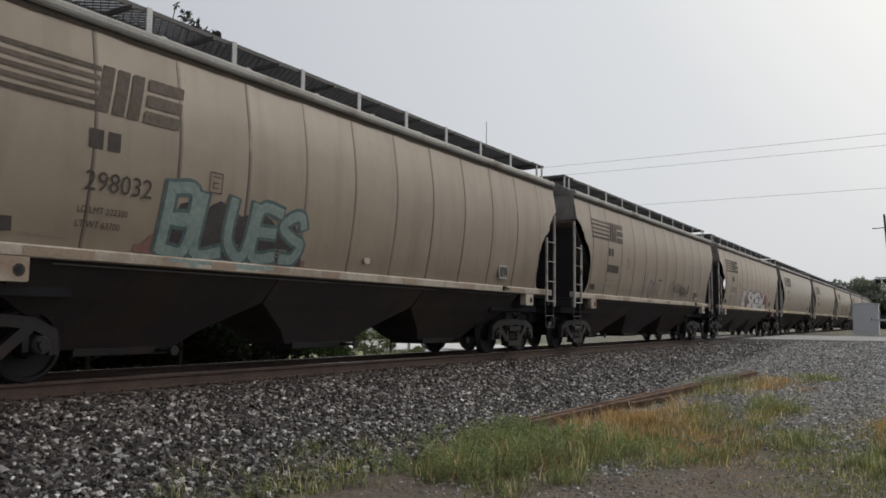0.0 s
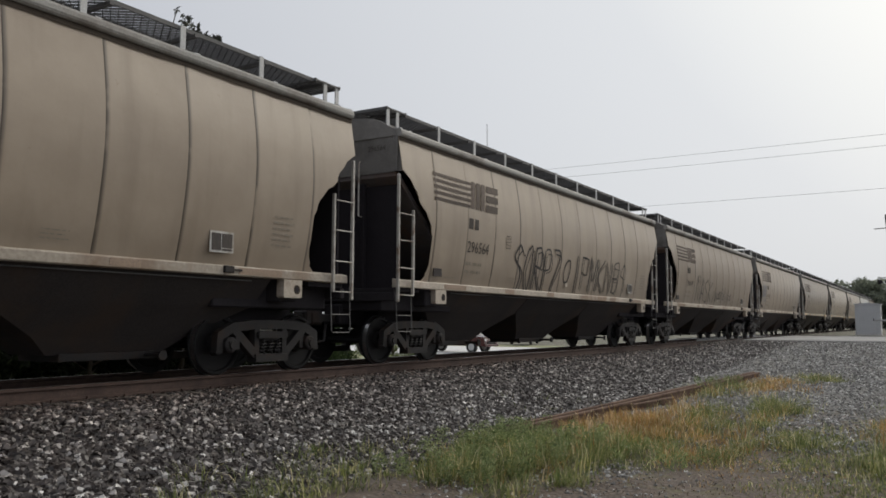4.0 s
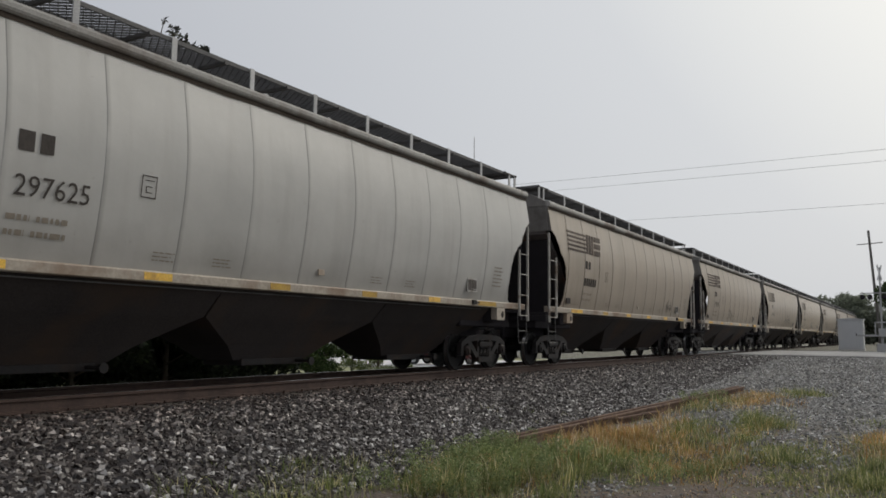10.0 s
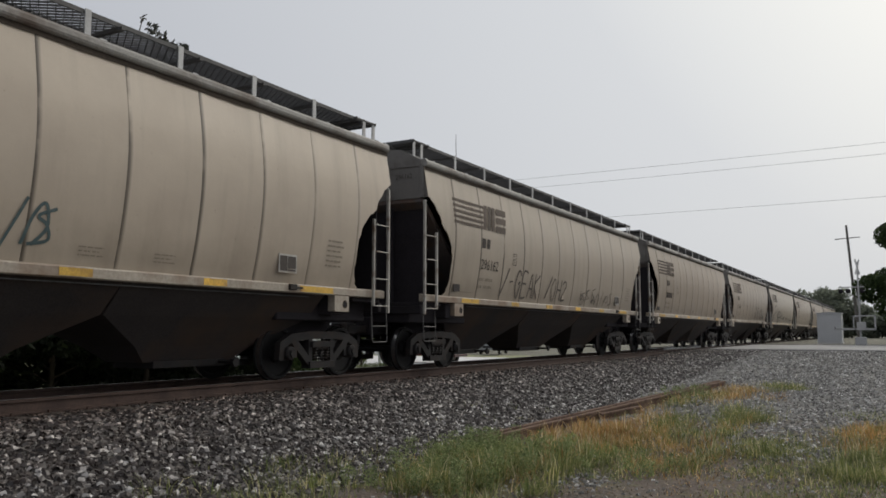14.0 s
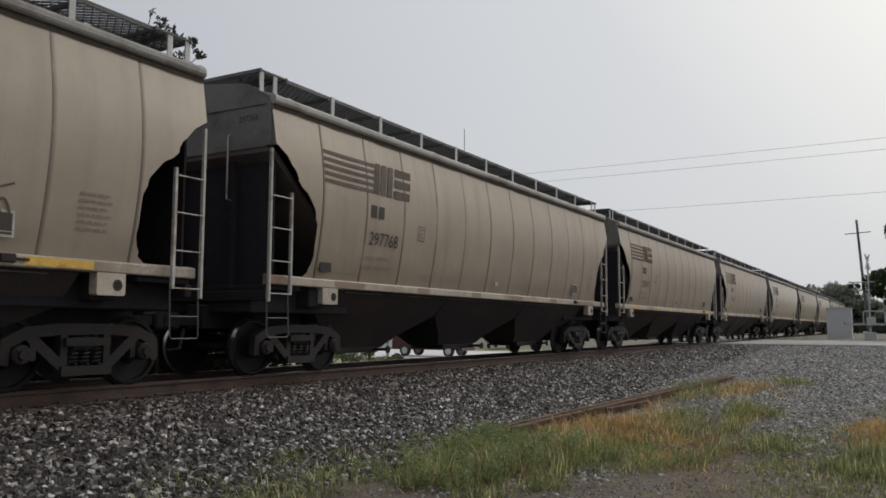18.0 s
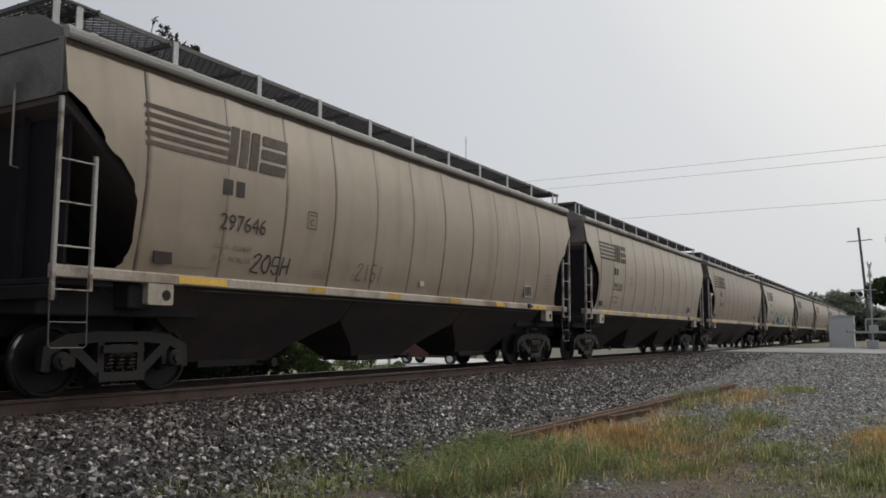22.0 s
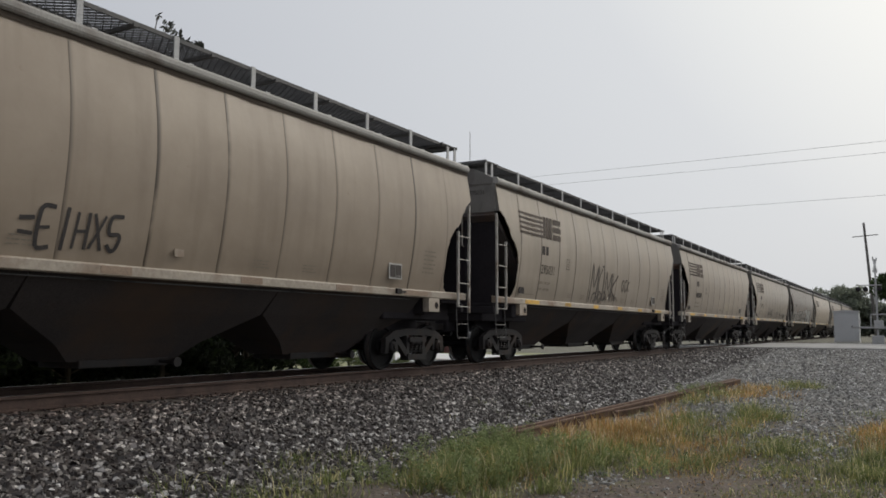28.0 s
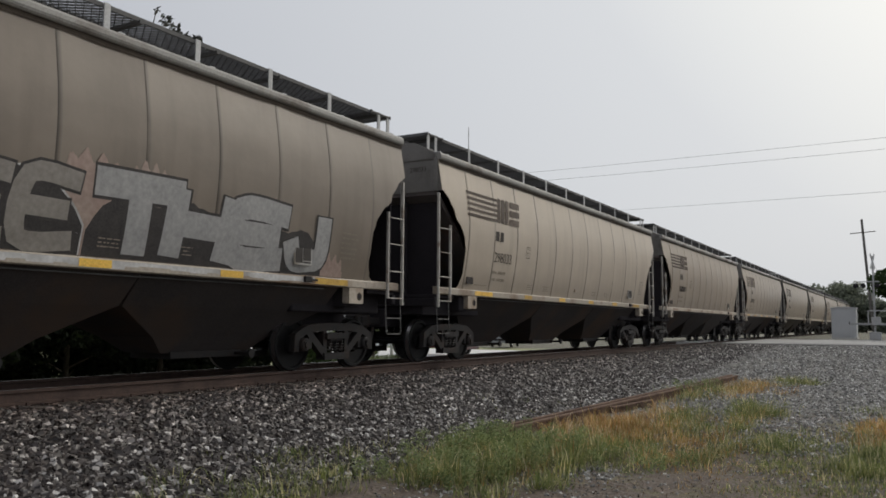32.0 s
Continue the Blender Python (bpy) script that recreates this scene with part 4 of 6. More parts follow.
# car number, paint, tape, emblem kind (1 emblem, 0 none)
CARS = {
    0: ("298032", "dun", 0, 1), 1: ("", "dun", 0, 1), 2: ("296576", "tan", 1, 1), 3: ("298119", "light", 1, 1), 4: ("", "tan", 0, 1), 5: ("296564", "tan", 0, 1),
    6: ("296609", "dun", 0, 1), 7: ("297195", "tan", 0, 1), 8: ("296595", "dun", 1, 1), 9: ("294778", "light", 1, 1), 10: ("296185", "light", 1, 1), 11: ("297625", "grey", 1, 0),
    12: ("", "light", 1, 1), 13: ("295009", "light", 1, 1), 14: ("296003", "pale", 0, 1), 15: ("295011", "pale", 1, 1), 16: ("296162", "light", 1, 1), 18: ("297198", "tan", 0, 1),
    19: ("295012", "light", 1, 1), 20: ("297768", "tan", 0, 1), 21: ("295942", "tan", 1, 1), 22: ("296827", "tan", 0, 1), 23: ("296220", "pale", 0, 1), 24: ("297646", "tan", 1, 1),
    25: ("295328", "light", 1, 1), 26: ("298029", "dun", 1, 1), 27: ("294854", "pale", 1, 1), 28: ("298135", "dun", 0, 1), 31: ("295031", "light", 1, 1), 32: ("", "light", 1, 1), 33: ("298047", "light", 1, 1),
    34: ("", "brown", 1, 0), 35: ("298033", "pale", 1, 1)}
PAINTS = {"tan": PAINT_TAN, "dun": PAINT_DUN, "pale": PAINT_PALE, "light": PAINT_LIGHT, "grey": PAINT_GREY, "brown": PAINT_BROWN}
FIRST, LAST = -2, 44
SHORT = (3, 28)                 # two cars of a shorter build
SHORT_BY = 1.2
# the lettering stands a little off its usual place on these cars
LETTER_SHIFT = {0: -0.10, 11: 0.12, 7: 0.14, 18: 0.1, 20: 0.1, 21: 0.08, 22: 0.08, 23: -0.38, 24: -0.13, 26: -0.12, 27: -0.12}
WEIGHTS = {0: ("LD LMT 222300", "LT WT 63700"), 10: ("LD LMT 222300", "LT WT 61100"), 25: ("LD LMT 222300", "LT WT 63300")}


def car_middle(k):
    """The middle of car k along the track at the start; the short cars, and offsets fitted to the camera's view, shift
    those behind.
    """
    slip = 0 if k < 3 else -1.25 if k < 23 else -0.70 if k < 24 else -0.45 if k < 28 else -1.64
    return GAP0 + k * CAR + slip - (CAR - (SHORT_BY if k in SHORT else 0)) / 2


WEIGHT_BARS = flat_mesh("small_lettering", caption_meshes()[0], FAINT)
first_car = build_car()
cars = {k: first_car if k == FIRST else copy_thing(first_car, pose(TRACK, car_middle(k), 0)) for k in range(FIRST, LAST + 1)}
first_car.matrix_basis = pose(TRACK, car_middle(FIRST), 0)
LONG_PARTS = ("soot_strip", "sill_flange", "eave_rail", "running_board", "side_sill", "far_side", "roof", "hatch")
for k, car in cars.items():
    number, paint, tape, emblem = CARS.get(k, ("", "tan", k % 2, 1))
    if k in SHORT:
        car["label"] = "shorter pale tan covered grain hopper car rolling on the track"
        for o in list(car.children):
            kind = o.name.split(".")[0]
            if kind == "jacking_pad" or (kind == "side_panel" and abs(o.location.y - SEAMS[5]) < 0.01):
                bpy.data.objects.remove(o)
            elif kind in LONG_PARTS:
                o.scale.y = (HALF - SHORT_BY / 2) / HALF
                o.location.y *= o.scale.y
            elif kind == "bracket":
                o.location.y *= (HALF - SHORT_BY / 2) / HALF
            elif abs(o.location.y) > 0.01:
                o.location.y += (0.6325 if kind == "side_panel" else SHORT_BY / 2) * (1 if o.location.y < (SEAMS[6] - 0.1 if kind == "side_panel" else 0) else -1)
    longer = {23: 0.52, 24: 0.17}.get(k, 0)
    if longer:
        # these two run on a little at the near end
        for o in car.children:
            kind = o.name.split(".")[0]
            if kind in LONG_PARTS:
                o.scale.y = 1 + longer / (2 * HALF)
                o.location.y -= longer / 2
            elif kind == "side_panel" and o.location.y < SEAMS[0] - 1:
                o.location.y -= longer
            elif kind == "side_panel" and o.location.y < SEAMS[0] + 0.1:
                o.scale.y = 1 + longer / 1.268
                o.location.y -= longer
            elif kind != "side_panel" and o.location.y < -6.0:
                o.location.y -= longer
    for o in car.children:
        swap = PAINTS[paint] if o.data.materials[0] == PAINT_TAN and paint != "tan" else DULLTAPE if o.data.materials[0] == YELLOW and not tape else None
        if swap:
            o.material_slots[0].link = "OBJECT"
            o.material_slots[0].material = swap
    if paint in ("light", "dun", "pale") and k not in SHORT:
        car["label"] = "pale tan covered grain hopper car rolling on the track" if paint == "light" else "cream covered grain hopper car rolling on the track" if paint == "pale" else "dark dun covered grain hopper car rolling on the track"
    if paint in ("grey", "brown") and k not in SHORT:
        car["label"] = "pale grey covered grain hopper car rolling on the track" if paint == "grey" else "dirty brown covered grain hopper car with silver spray paint"
    shift = SHORT_BY / 2 if k in SHORT else LETTER_SHIFT.get(k, 0)
    if emblem:
        for me in M["emblem"]:
            part("emblem_bar", me, car, "faded dark painted bar", at=(0, shift, 0))
    part("owner_mark", M["mark"], car, at=(0, shift, 0))
    if k in WEIGHTS:
        for text, z in zip(WEIGHTS[k], (2.03, 1.86)):
            part("weight_lettering", letters(text, 0.115, -5.72, z, LETTER, "weight_lettering"), car, "small faded black lettering", at=(0, shift, 0))
    else:
        tagged(part("small_lettering", WEIGHT_BARS, car, at=(0, shift, 0)), kind="stuff")
    if number:
        part("number", letters(number, 0.345, -5.67, 2.30, LETTER, "number", 0.94), car, "faded black stencilled number", at=(0, shift, 0))
        if k not in SHORT:
            part("end_number", end_letters(number), car, "small faded black number")
    else:
        tagged(part("number", flat_mesh("number", [q for i in range(6) for q in strips(-5.66 + 0.175 * i, -5.54 + 0.175 * i, 2.30, 2.53)], LETTER), car, "faded black stencilled number", at=(0, shift, 0)), kind="stuff")


# ---- spray paint on single cars: loose strokes and filled blocks, as shapes without wording ----
INK = grimy("black_spray_paint", (0.035, 0.032, 0.032), (0.07, 0.062, 0.058), 0.6, scale=6, vary=0, gloss=0.3)
SPRAY_WORD = {"thin": "thin black", "grey": "silver", "dull_silver": "dull silver", "dull_teal": "dull teal", "ink_teal": "dark teal", "dull_red": "dull red", "pale_teal": "pale teal"}
SPRAY = {"black": INK,
         "violet": grimy("violet_black_spray_paint", (0.06, 0.045, 0.07), (0.10, 0.08, 0.11), 0.6, scale=6, fine=14, relief=0, vary=0),
         "dull_red": grimy("dull_red_spray_paint", (0.17, 0.075, 0.065), (0.24, 0.12, 0.10), 0.6, scale=3, fine=14, relief=0, vary=0),
         "pale_teal": grimy("pale_teal_spray_paint", (0.30, 0.36, 0.34), (0.40, 0.45, 0.42), 0.6, scale=3, fine=14, relief=0, vary=0),
         "ink_teal": grimy("dark_teal_spray_paint", (0.05, 0.085, 0.09), (0.09, 0.13, 0.13), 0.6, scale=6, fine=14, relief=0, vary=0),
         "grey": grimy("silver_spray_paint", (0.32, 0.315, 0.305), (0.42, 0.41, 0.395), 0.45, scale=3, fine=14, relief=0, vary=0),
         "dull_silver": grimy("dull_silver_spray_paint", (0.25, 0.225, 0.195), (0.32, 0.29, 0.255), 0.5, scale=3, fine=14, relief=0, vary=0),
         "white": grimy("white_spray_paint", (0.49, 0.48, 0.465), (0.62, 0.61, 0.59), 0.5, scale=2, dark=(0.34, 0.32, 0.30), fine=14, relief=0, vary=0),
         "teal": grimy("teal_spray_paint", (0.27, 0.38, 0.39), (0.38, 0.50, 0.50), 0.5, scale=3, fine=14, relief=0, vary=0),
         "dull_teal": grimy("faded_teal_spray_paint", (0.15, 0.21, 0.19), (0.24, 0.30, 0.27), 0.6, scale=3, fine=14, relief=0, vary=0),
         "red": grimy("dark_red_spray_paint", (0.19, 0.06, 0.05), (0.27, 0.11, 0.09), 0.6, scale=2, fine=14, relief=0, vary=0),
         "pink": grimy("pink_spray_paint", (0.38, 0.255, 0.215), (0.40, 0.31, 0.255), 0.6, scale=2, fine=14, relief=0, vary=0),
         "blue": grimy("blue_grey_spray_paint", (0.13, 0.16, 0.22), (0.22, 0.25, 0.31), 0.6, scale=4, fine=14, relief=0, vary=0),
         "cream": grimy("cream_spray_paint", (0.60, 0.56, 0.36), (0.70, 0.66, 0.46), 0.6, scale=4, fine=14, relief=0, vary=0),
         "thin": grimy("thin_black_spray_paint", (0.085, 0.072, 0.06), (0.14, 0.118, 0.10), 0.7, scale=5, fine=14, relief=0, vary=0)}
# stroke forms on a 6 x 6 grid, two digits a point
GLYPHS = {"A": "003660 1252", "B": "0006 0646554303 0343524000", "C": "5546260402204051", "E": "56060050 0343", "F": "560600 0343", "G": "554626040220405333", "H": "0006 5056 0353",
          "I": "3036", "J": "4641301002", "K": "0006 560350", "L": "060050", "M": "0006326660", "N": "00065056", "O": "260402204052544626", "P": "0006 0646554303", "R": "0006 064655430350",
          "S": "554626050433524010 01", "T": "0666 3630", "U": "060220405256", "W": "0610345066", "X": "0056 0650", "Y": "0633 663330", "Z": "06560050", "0": "260402204052544626",
          "9": "53330426465450", "2": "05264655330050", "5": "5606034352402001", "1": "253630", "-": "1343", "/": "0066", "=": "0252 0454", " ": ""}


def curve_points(pts, n=5):
    out = []
    for i in range(len(pts) - 1):
        p = [pts[max(i - 1, 0)], pts[i], pts[i + 1], pts[min(i + 2, len(pts) - 1)]]
        for j in range(n):
            t = j / n
            out.append(tuple(0.5 * (2 * p[1][k] + (p[2][k] - p[0][k]) * t + (2 * p[0][k] - 5 * p[1][k] + 4 * p[2][k] - p[3][k]) * t * t
                                    + (3 * p[1][k] - p[0][k] - 3 * p[2][k] + p[3][k]) * t ** 3) for k in (0, 1)))
    return out + [pts[-1]]


def stroke(g, pts, w, lift):
    """A painted line of width w that follows the curve of the side."""
    fine = [pts[0]]
    for a, b in zip(pts, pts[1:]):
        n = max(1, int(math.hypot(b[0] - a[0], b[1] - a[1]) / 0.09))
        fine += [(a[0] + (b[0] - a[0]) * i / n, a[1] + (b[1] - a[1]) * i / n) for i in range(1, n + 1)]
    m, last = (2 if w < 0.07 else 4), None
    for i, (u, z) in enumerate(fine):
        a, b = fine[max(i - 1, 0)], fine[min(i + 1, len(fine) - 1)]
        d = Vector((b[0] - a[0], b[1] - a[1]))
        d = d.normalized() if d.length > 1e-6 else Vector((1, 0))
        if i in (0, len(fine) - 1):
            u, z = u + d.x * w * 0.3 * (1 if i else -1), z + d.y * w * 0.3 * (1 if i else -1)
        o = len(g.v)
        for j in range(m):
            h = w * (j / (m - 1) - 0.5)
            g.v.append(on_side(u - d.y * h, z + d.x * h, lift))
        if last is not None:
            g.f += [(last + j, last + j + 1, o + j + 1, o + j) for j in range(m - 1)]
            g.k += [0] * (m - 1)
        last = o


def glyph_lines(ch, cell, r, rough):
    """The strokes of one character, put into a cell of (u0, u1, z0, z1, lean)."""
    u0, u1, z0, z1, lean = cell
    out = []
    for run in GLYPHS[ch].split():
        p = [(int(run[i]) / 6 + r.uniform(-rough, rough), int(run[i + 1]) / 6 + r.uniform(-rough, rough)) for i in range(0, len(run), 2)]
        if len(p) > 1:
            out.append([(u0 + (u1 - u0) * (a + lean * b), z0 + (z1 - z0) * b) for a, b in curve_points(p, 4)])
    return out


def cells(text, u0, u1, z0, z1, low, foot, lean, fill=0.8):
    step = (u1 - u0) / len(text)
    for i, ch in enumerate(text):
        f = (i + 0.5) / len(text)
        yield ch, (u0 + step * i, u0 + step * (i + fill), z0 + (foot - z0) * f, z1 + (low - z1) * f, lean)


def script(k, text, u0, u1, z0, z1, colour="black", w=0.03, low=None, foot=None, lean=0.15, rough=0.05):
    """Sprayed characters in one quick line; the tops run from z1 to low, the feet from z0 to foot."""
    r = random.Random(k * 7 + len(text))
    for i, (ch, cell) in enumerate(cells(text, u0, u1, z0, z1, low or z1, foot or z0, lean)):
        g = Geo()
        for j, pts in enumerate(glyph_lines(ch, cell, r, rough)):
            stroke(g, pts, w * r.uniform(0.8, 1.2), 0.0096 + 0.0003 * ((i + 2 * j) % 9))
        if g.f:
            part("sprayed_letter", g.mesh("sprayed_letter", SPRAY[colour]), cars[k], SPRAY_WORD.get(colour, colour) + " sprayed letter")


def scribble(k, u0, u1, z0, z1, colour="black", n=5, w=0.03, seed=0):
    """A tangle of loops and slashes that spells nothing."""
    r = random.Random(seed * 31 + k)
    g, step, lean = Geo(), (u1 - u0) / n, r.uniform(-0.1, 0.3)
    for i in range(n):
        for j in range(r.choice((1, 2, 2))):
            a, top, low = i + r.uniform(-0.1, 0.4), r.uniform(0.6, 1.05), r.uniform(-0.05, 0.3)
            kind = r.randrange(4)
            p = ([(a, low), (a + 0.15, top * 0.7), (a + 0.5, top), (a + 0.8, top * 0.5), (a + 0.4, low)], [(a, top), (a + 0.2, low), (a + 0.5, top * 0.7), (a + 0.8, low)],
                 [(a + 0.7, top), (a + 0.1, top * 0.8), (a + 0.5, 0.5), (a + 0.7, low + 0.1), (a, low)], [(a, low), (a + 0.5, top)])[kind]
            stroke(g, [(u0 + step * (q + lean * v), z0 + (z1 - z0) * v) for q, v in curve_points(p)], w * r.uniform(0.7, 1.2), 0.0096 + 0.0003 * ((3 * i + j) % 9))
    tagged(part("sprayed_scribble", g.mesh("sprayed_scribble", SPRAY[colour]), cars[k], SPRAY_WORD.get(colour, colour) + " sprayed scribble"), kind="stuff")


def cloud(k, u0, u1, z0, top0, top1, colour, seed, lift=0.0078):
    """A ragged sprayed patch behind the writing."""
    r, glow, cols = random.Random(seed), Geo(), 48
    for i in range(cols + 1):
        f = i / cols
        top = top0 + (top1 - top0) * f + 0.07 * math.sin(23 * f) + r.uniform(-0.02, 0.02) - 0.5 * (abs(2 * f - 1) ** 8)
        for m in range(11):
            glow.v.append(on_side(u0 + (u1 - u0) * f, z0 + (max(top, z0 + 0.1) - z0) * m / 10, lift))
    glow.f = [(a, a + 11, a + 12, a + 1) for i in range(cols) for a in range(11 * i, 11 * i + 10)]
    glow.k = [0] * len(glow.f)
    part("sprayed_cloud", glow.mesh("sprayed_cloud", SPRAY[colour]), cars[k], SPRAY_WORD.get(colour, colour) + " sprayed cloud")


def fat_letters(k, text, u0, u1, z0, z1, fill, low=None, foot=None, fat=0.2, rim=0.10, lean=0.05, outline="black", seed=1, inner=None, fill_share=0.86):
    """Fat filled characters with a dark rim."""
    r = random.Random(seed)
    for i, (ch, cell) in enumerate(cells(text, u0, u1, z0 + fat * 0.45, z1 - fat * 0.45, (low or z1) - fat * 0.45, (foot or z0) + fat * 0.45, lean, fill_share)):
        rims, fills, lights = Geo(), Geo(), Geo()
        for j, pts in enumerate(glyph_lines(ch, cell, r, 0.03)):
            stroke(rims, pts, fat + rim, 0.0096 + 0.0004 * (j % 3))
            stroke(fills, pts, fat, 0.0122 + 0.0005 * ((i + j) % 4))
            stroke(lights, pts, fat + 0.035, 0.0112 + 0.0004 * (j % 3))
        block = part("sprayed_letter", fills.mesh("sprayed_letter", SPRAY[fill]), cars[k], SPRAY_WORD.get(fill, fill) + " sprayed letter")
        part("sprayed_outline", rims.mesh("sprayed_outline", SPRAY[outline]), block, outline + " sprayed outline")
        if inner:
            part("sprayed_highlight", lights.mesh("sprayed_highlight", SPRAY[inner]), block, SPRAY_WORD.get(inner, inner) + " sprayed line")


def sill_paint(k, u0, u1, colour, seed):
    """Overspray that runs down over the side sill."""
    r, verts, u = random.Random(seed), [], u0
    while u < u1:
        low, w = 1.478 + r.uniform(0, 0.06), r.uniform(0.1, 0.35)
        verts += [(1.516, q, z) for q in (u, min(u + w, u1)) for z in (low, 1.583)]
        u += w + 0.015
    me = bpy.data.meshes.new("sprayed_sill")
    me.from_pydata(verts, [], [(i, i + 2, i + 3, i + 1) for i in range(0, len(verts) - 2, 2)])
    me.materials.append(SPRAY[colour])
    part("sprayed_sill", me, cars[k], SPRAY_WORD.get(colour, colour) + " overspray on the sill")


cloud(0, -4.95, -1.7, 1.62, 1.95, 1.85, "dull_red", 21)
cloud(0, -4.5, -1.8, 1.62, 2.4, 2.25, "black", 22, 0.0087)
fat_letters(0, "BLUES", -4.55, -1.8, 1.62, 2.60, "dull_teal", 2.42, 1.66, 0.15, 0.10, 0.12, "ink_teal", 3, None, 0.95)
sill_paint(0, -4.4, -2.4, "dull_teal", 2)
script(1, "//", -2.1, -1.6, 1.69, 2.5, "violet", 0.04)
script(1, "ONT", -1.38, 0.2, 1.69, 2.2, "violet", 0.045, 2.34)
scribble(1, 1.15, 4.1, 1.8, 2.35, "black", 9, 0.04)
cloud(2, -2.0, 4.5, 1.60, 2.45, 2.38, "red", 5)
cloud(2, -1.3, 3.9, 1.60, 2.32, 2.22, "black", 6, 0.0087)
fat_letters(2, "SKEWL", -1.45, 3.95, 1.58, 2.46, "white", 2.44, 1.62, 0.27, 0.10, 0.12, "black", 5, None, 0.92)
cloud(2, -2.85, -2.15, 1.62, 2.55, 2.45, "black", 7, 0.0087)
fat_letters(2, "OC", -2.85, -2.1, 1.60, 2.5, "white", None, None, 0.2, 0.08, 0.0, "black", 6)
sill_paint(2, -2.8, 3.9, "white", 3)
script(5, "SORPZ", -3.35, -0.55, 1.63, 2.62, "black", 0.05, 2.64, 1.63, 0.1, 0.06)
script(5, "SORPZ", -3.22, -0.45, 1.63, 2.5, "black", 0.03, 2.52, 1.63, 0.1, 0.09)
script(5, "O", -0.4, 0.2, 1.9, 2.45, "black", 0.045)
script(5, "IPMKNB9", 0.2, 4.75, 1.70, 2.68, "black", 0.045, 2.62, 1.74, 0.15)
script(5, "IPMKNB", 0.33, 4.15, 1.70, 2.58, "thin", 0.028, 2.5, 1.74, 0.15, 0.08)
script(6, "NASK", -4.1, -1.2, 1.75, 2.75, "thin", 0.06, 2.6)
scribble(6, -1.2, 1.2, 1.75, 2.45, "thin", 5, 0.05)
scribble(6, 1.3, 2.5, 1.75, 2.4, "thin", 3, 0.03)
script(7, "UXWAY", -6.95, -5.75, 2.35, 3.0, "blue", 0.05)
scribble(7, -6.9, -5.8, 2.0, 2.5, "blue", 3, 0.05)
scribble(9, -1.8, -0.6, 1.8, 2.4, "cream", 4, 0.03)
scribble(12, 3.5, 4.3, 1.78, 2.25, "black", 5, 0.022)
script(13, "KOZ90", -2.0, -0.95, 1.98, 2.38, "black", 0.028, 1.96, 1.66)
script(14, "BOSTER MLB", 0.85, 3.25, 1.98, 2.46, "black", 0.032, 2.36, 1.94, 0.1)
scribble(15, -0.4, 0.9, 1.75, 2.35, "ink_teal", 4, 0.045)
script(16, "/-GEAK /OH2", -4.4, 0.2, 1.75, 2.45, "thin", 0.05, 2.3)
scribble(16, 1.4, 4.6, 1.7, 2.2, "thin", 7, 0.035)
script(18, "GPR-KON", 1.5, 5.25, 1.82, 2.55, "thin", 0.055, 2.42, 1.78)
script(19, "MOSHP", -4.1, -1.75, 1.62, 2.6, "black", 0.07, 2.5)
script(19, "WOKE", -1.6, -0.65, 1.95, 2.35, "black", 0.04)
scribble(19, -0.4, 0.4, 1.9, 2.25, "black", 7, 0.05)
scribble(19, 1.4, 5.3, 1.75, 2.35, "thin", 10, 0.035)
script(19, "BOSER", -6.85, -5.9, 1.92, 2.3, "black", 0.03)
script(24, "205H", -5.02, -4.15, 1.74, 2.0, "black", 0.03)
script(24, "2I5I", -2.36, -1.5, 1.78, 2.06, "thin", 0.022)
script(27, "J", -4.45, -3.95, 1.68, 2.25, "black", 0.05)
script(27, "J", -4.37, -3.9, 1.64, 2.27, "black", 0.03)
cloud(27, -3.9, 1.3, 1.62, 2.2, 2.1, "black", 31, 0.0087)
fat_letters(27, "=", -3.75, -3.2, 1.72, 2.2, "teal", None, None, 0.09, 0.06, 0.1, "black", 8)
fat_letters(27, "RLINR", -3.2, 0.85, 1.58, 2.44, "teal", 2.32, 1.64, 0.23, 0.10, 0.12, "black", 8, None, 0.84)
fat_letters(27, "=", 0.85, 1.3, 1.75, 2.15, "teal", None, None, 0.09, 0.06, 0.1, "black", 8)
cloud(27, 1.45, 5.3, 1.62, 2.45, 2.3, "black", 32, 0.0087)
fat_letters(27, "TRAILZ", 1.68, 5.45, 1.60, 2.52, "white", 2.46, 1.68, 0.30, 0.09, 0.08, "black", 9, None, 0.92)
sill_paint(27, -3.9, 1.2, "teal", 4)
sill_paint(27, 1.5, 5.2, "white", 5)
scribble(28, -4.0, -2.1, 1.8, 2.5, "black", 7, 0.03)
scribble(28, -0.5, 2.0, 1.8, 2.5, "thin", 7, 0.04)
script(30, "=EIHX5", -2.4, -1.0, 1.72, 2.2, "black", 0.045, 2.18, 1.78)
script(31, "MOMK", -1.75, 0.85, 1.72, 2.85, "thin", 0.06, 2.6, 1.78, 0.2)
script(31, "GCK", 1.22, 2.15, 2.14, 2.48, "thin", 0.045, 2.5)
scribble(31, -1.7, 0.9, 1.7, 2.1, "thin", 5, 0.045)
scribble(32, 1.1, 2.1, 1.72, 2.25, "cream", 5, 0.03)
scribble(33, -2.3, -0.1, 1.75, 2.35, "black", 5, 0.035)
script(33, "SURFSIE", 0.95, 2.95, 1.74, 2.08, "black", 0.025, 2.12, 1.86)
script(33, "SKY-HINJ", 2.95, 4.55, 1.80, 2.04, "black", 0.022, 2.0, 1.68)
script(33, "LOS", 4.5, 5.1, 1.85, 2.02, "black", 0.022)
script(33, "KNG", 4.5, 5.1, 1.68, 1.82, "black", 0.02)
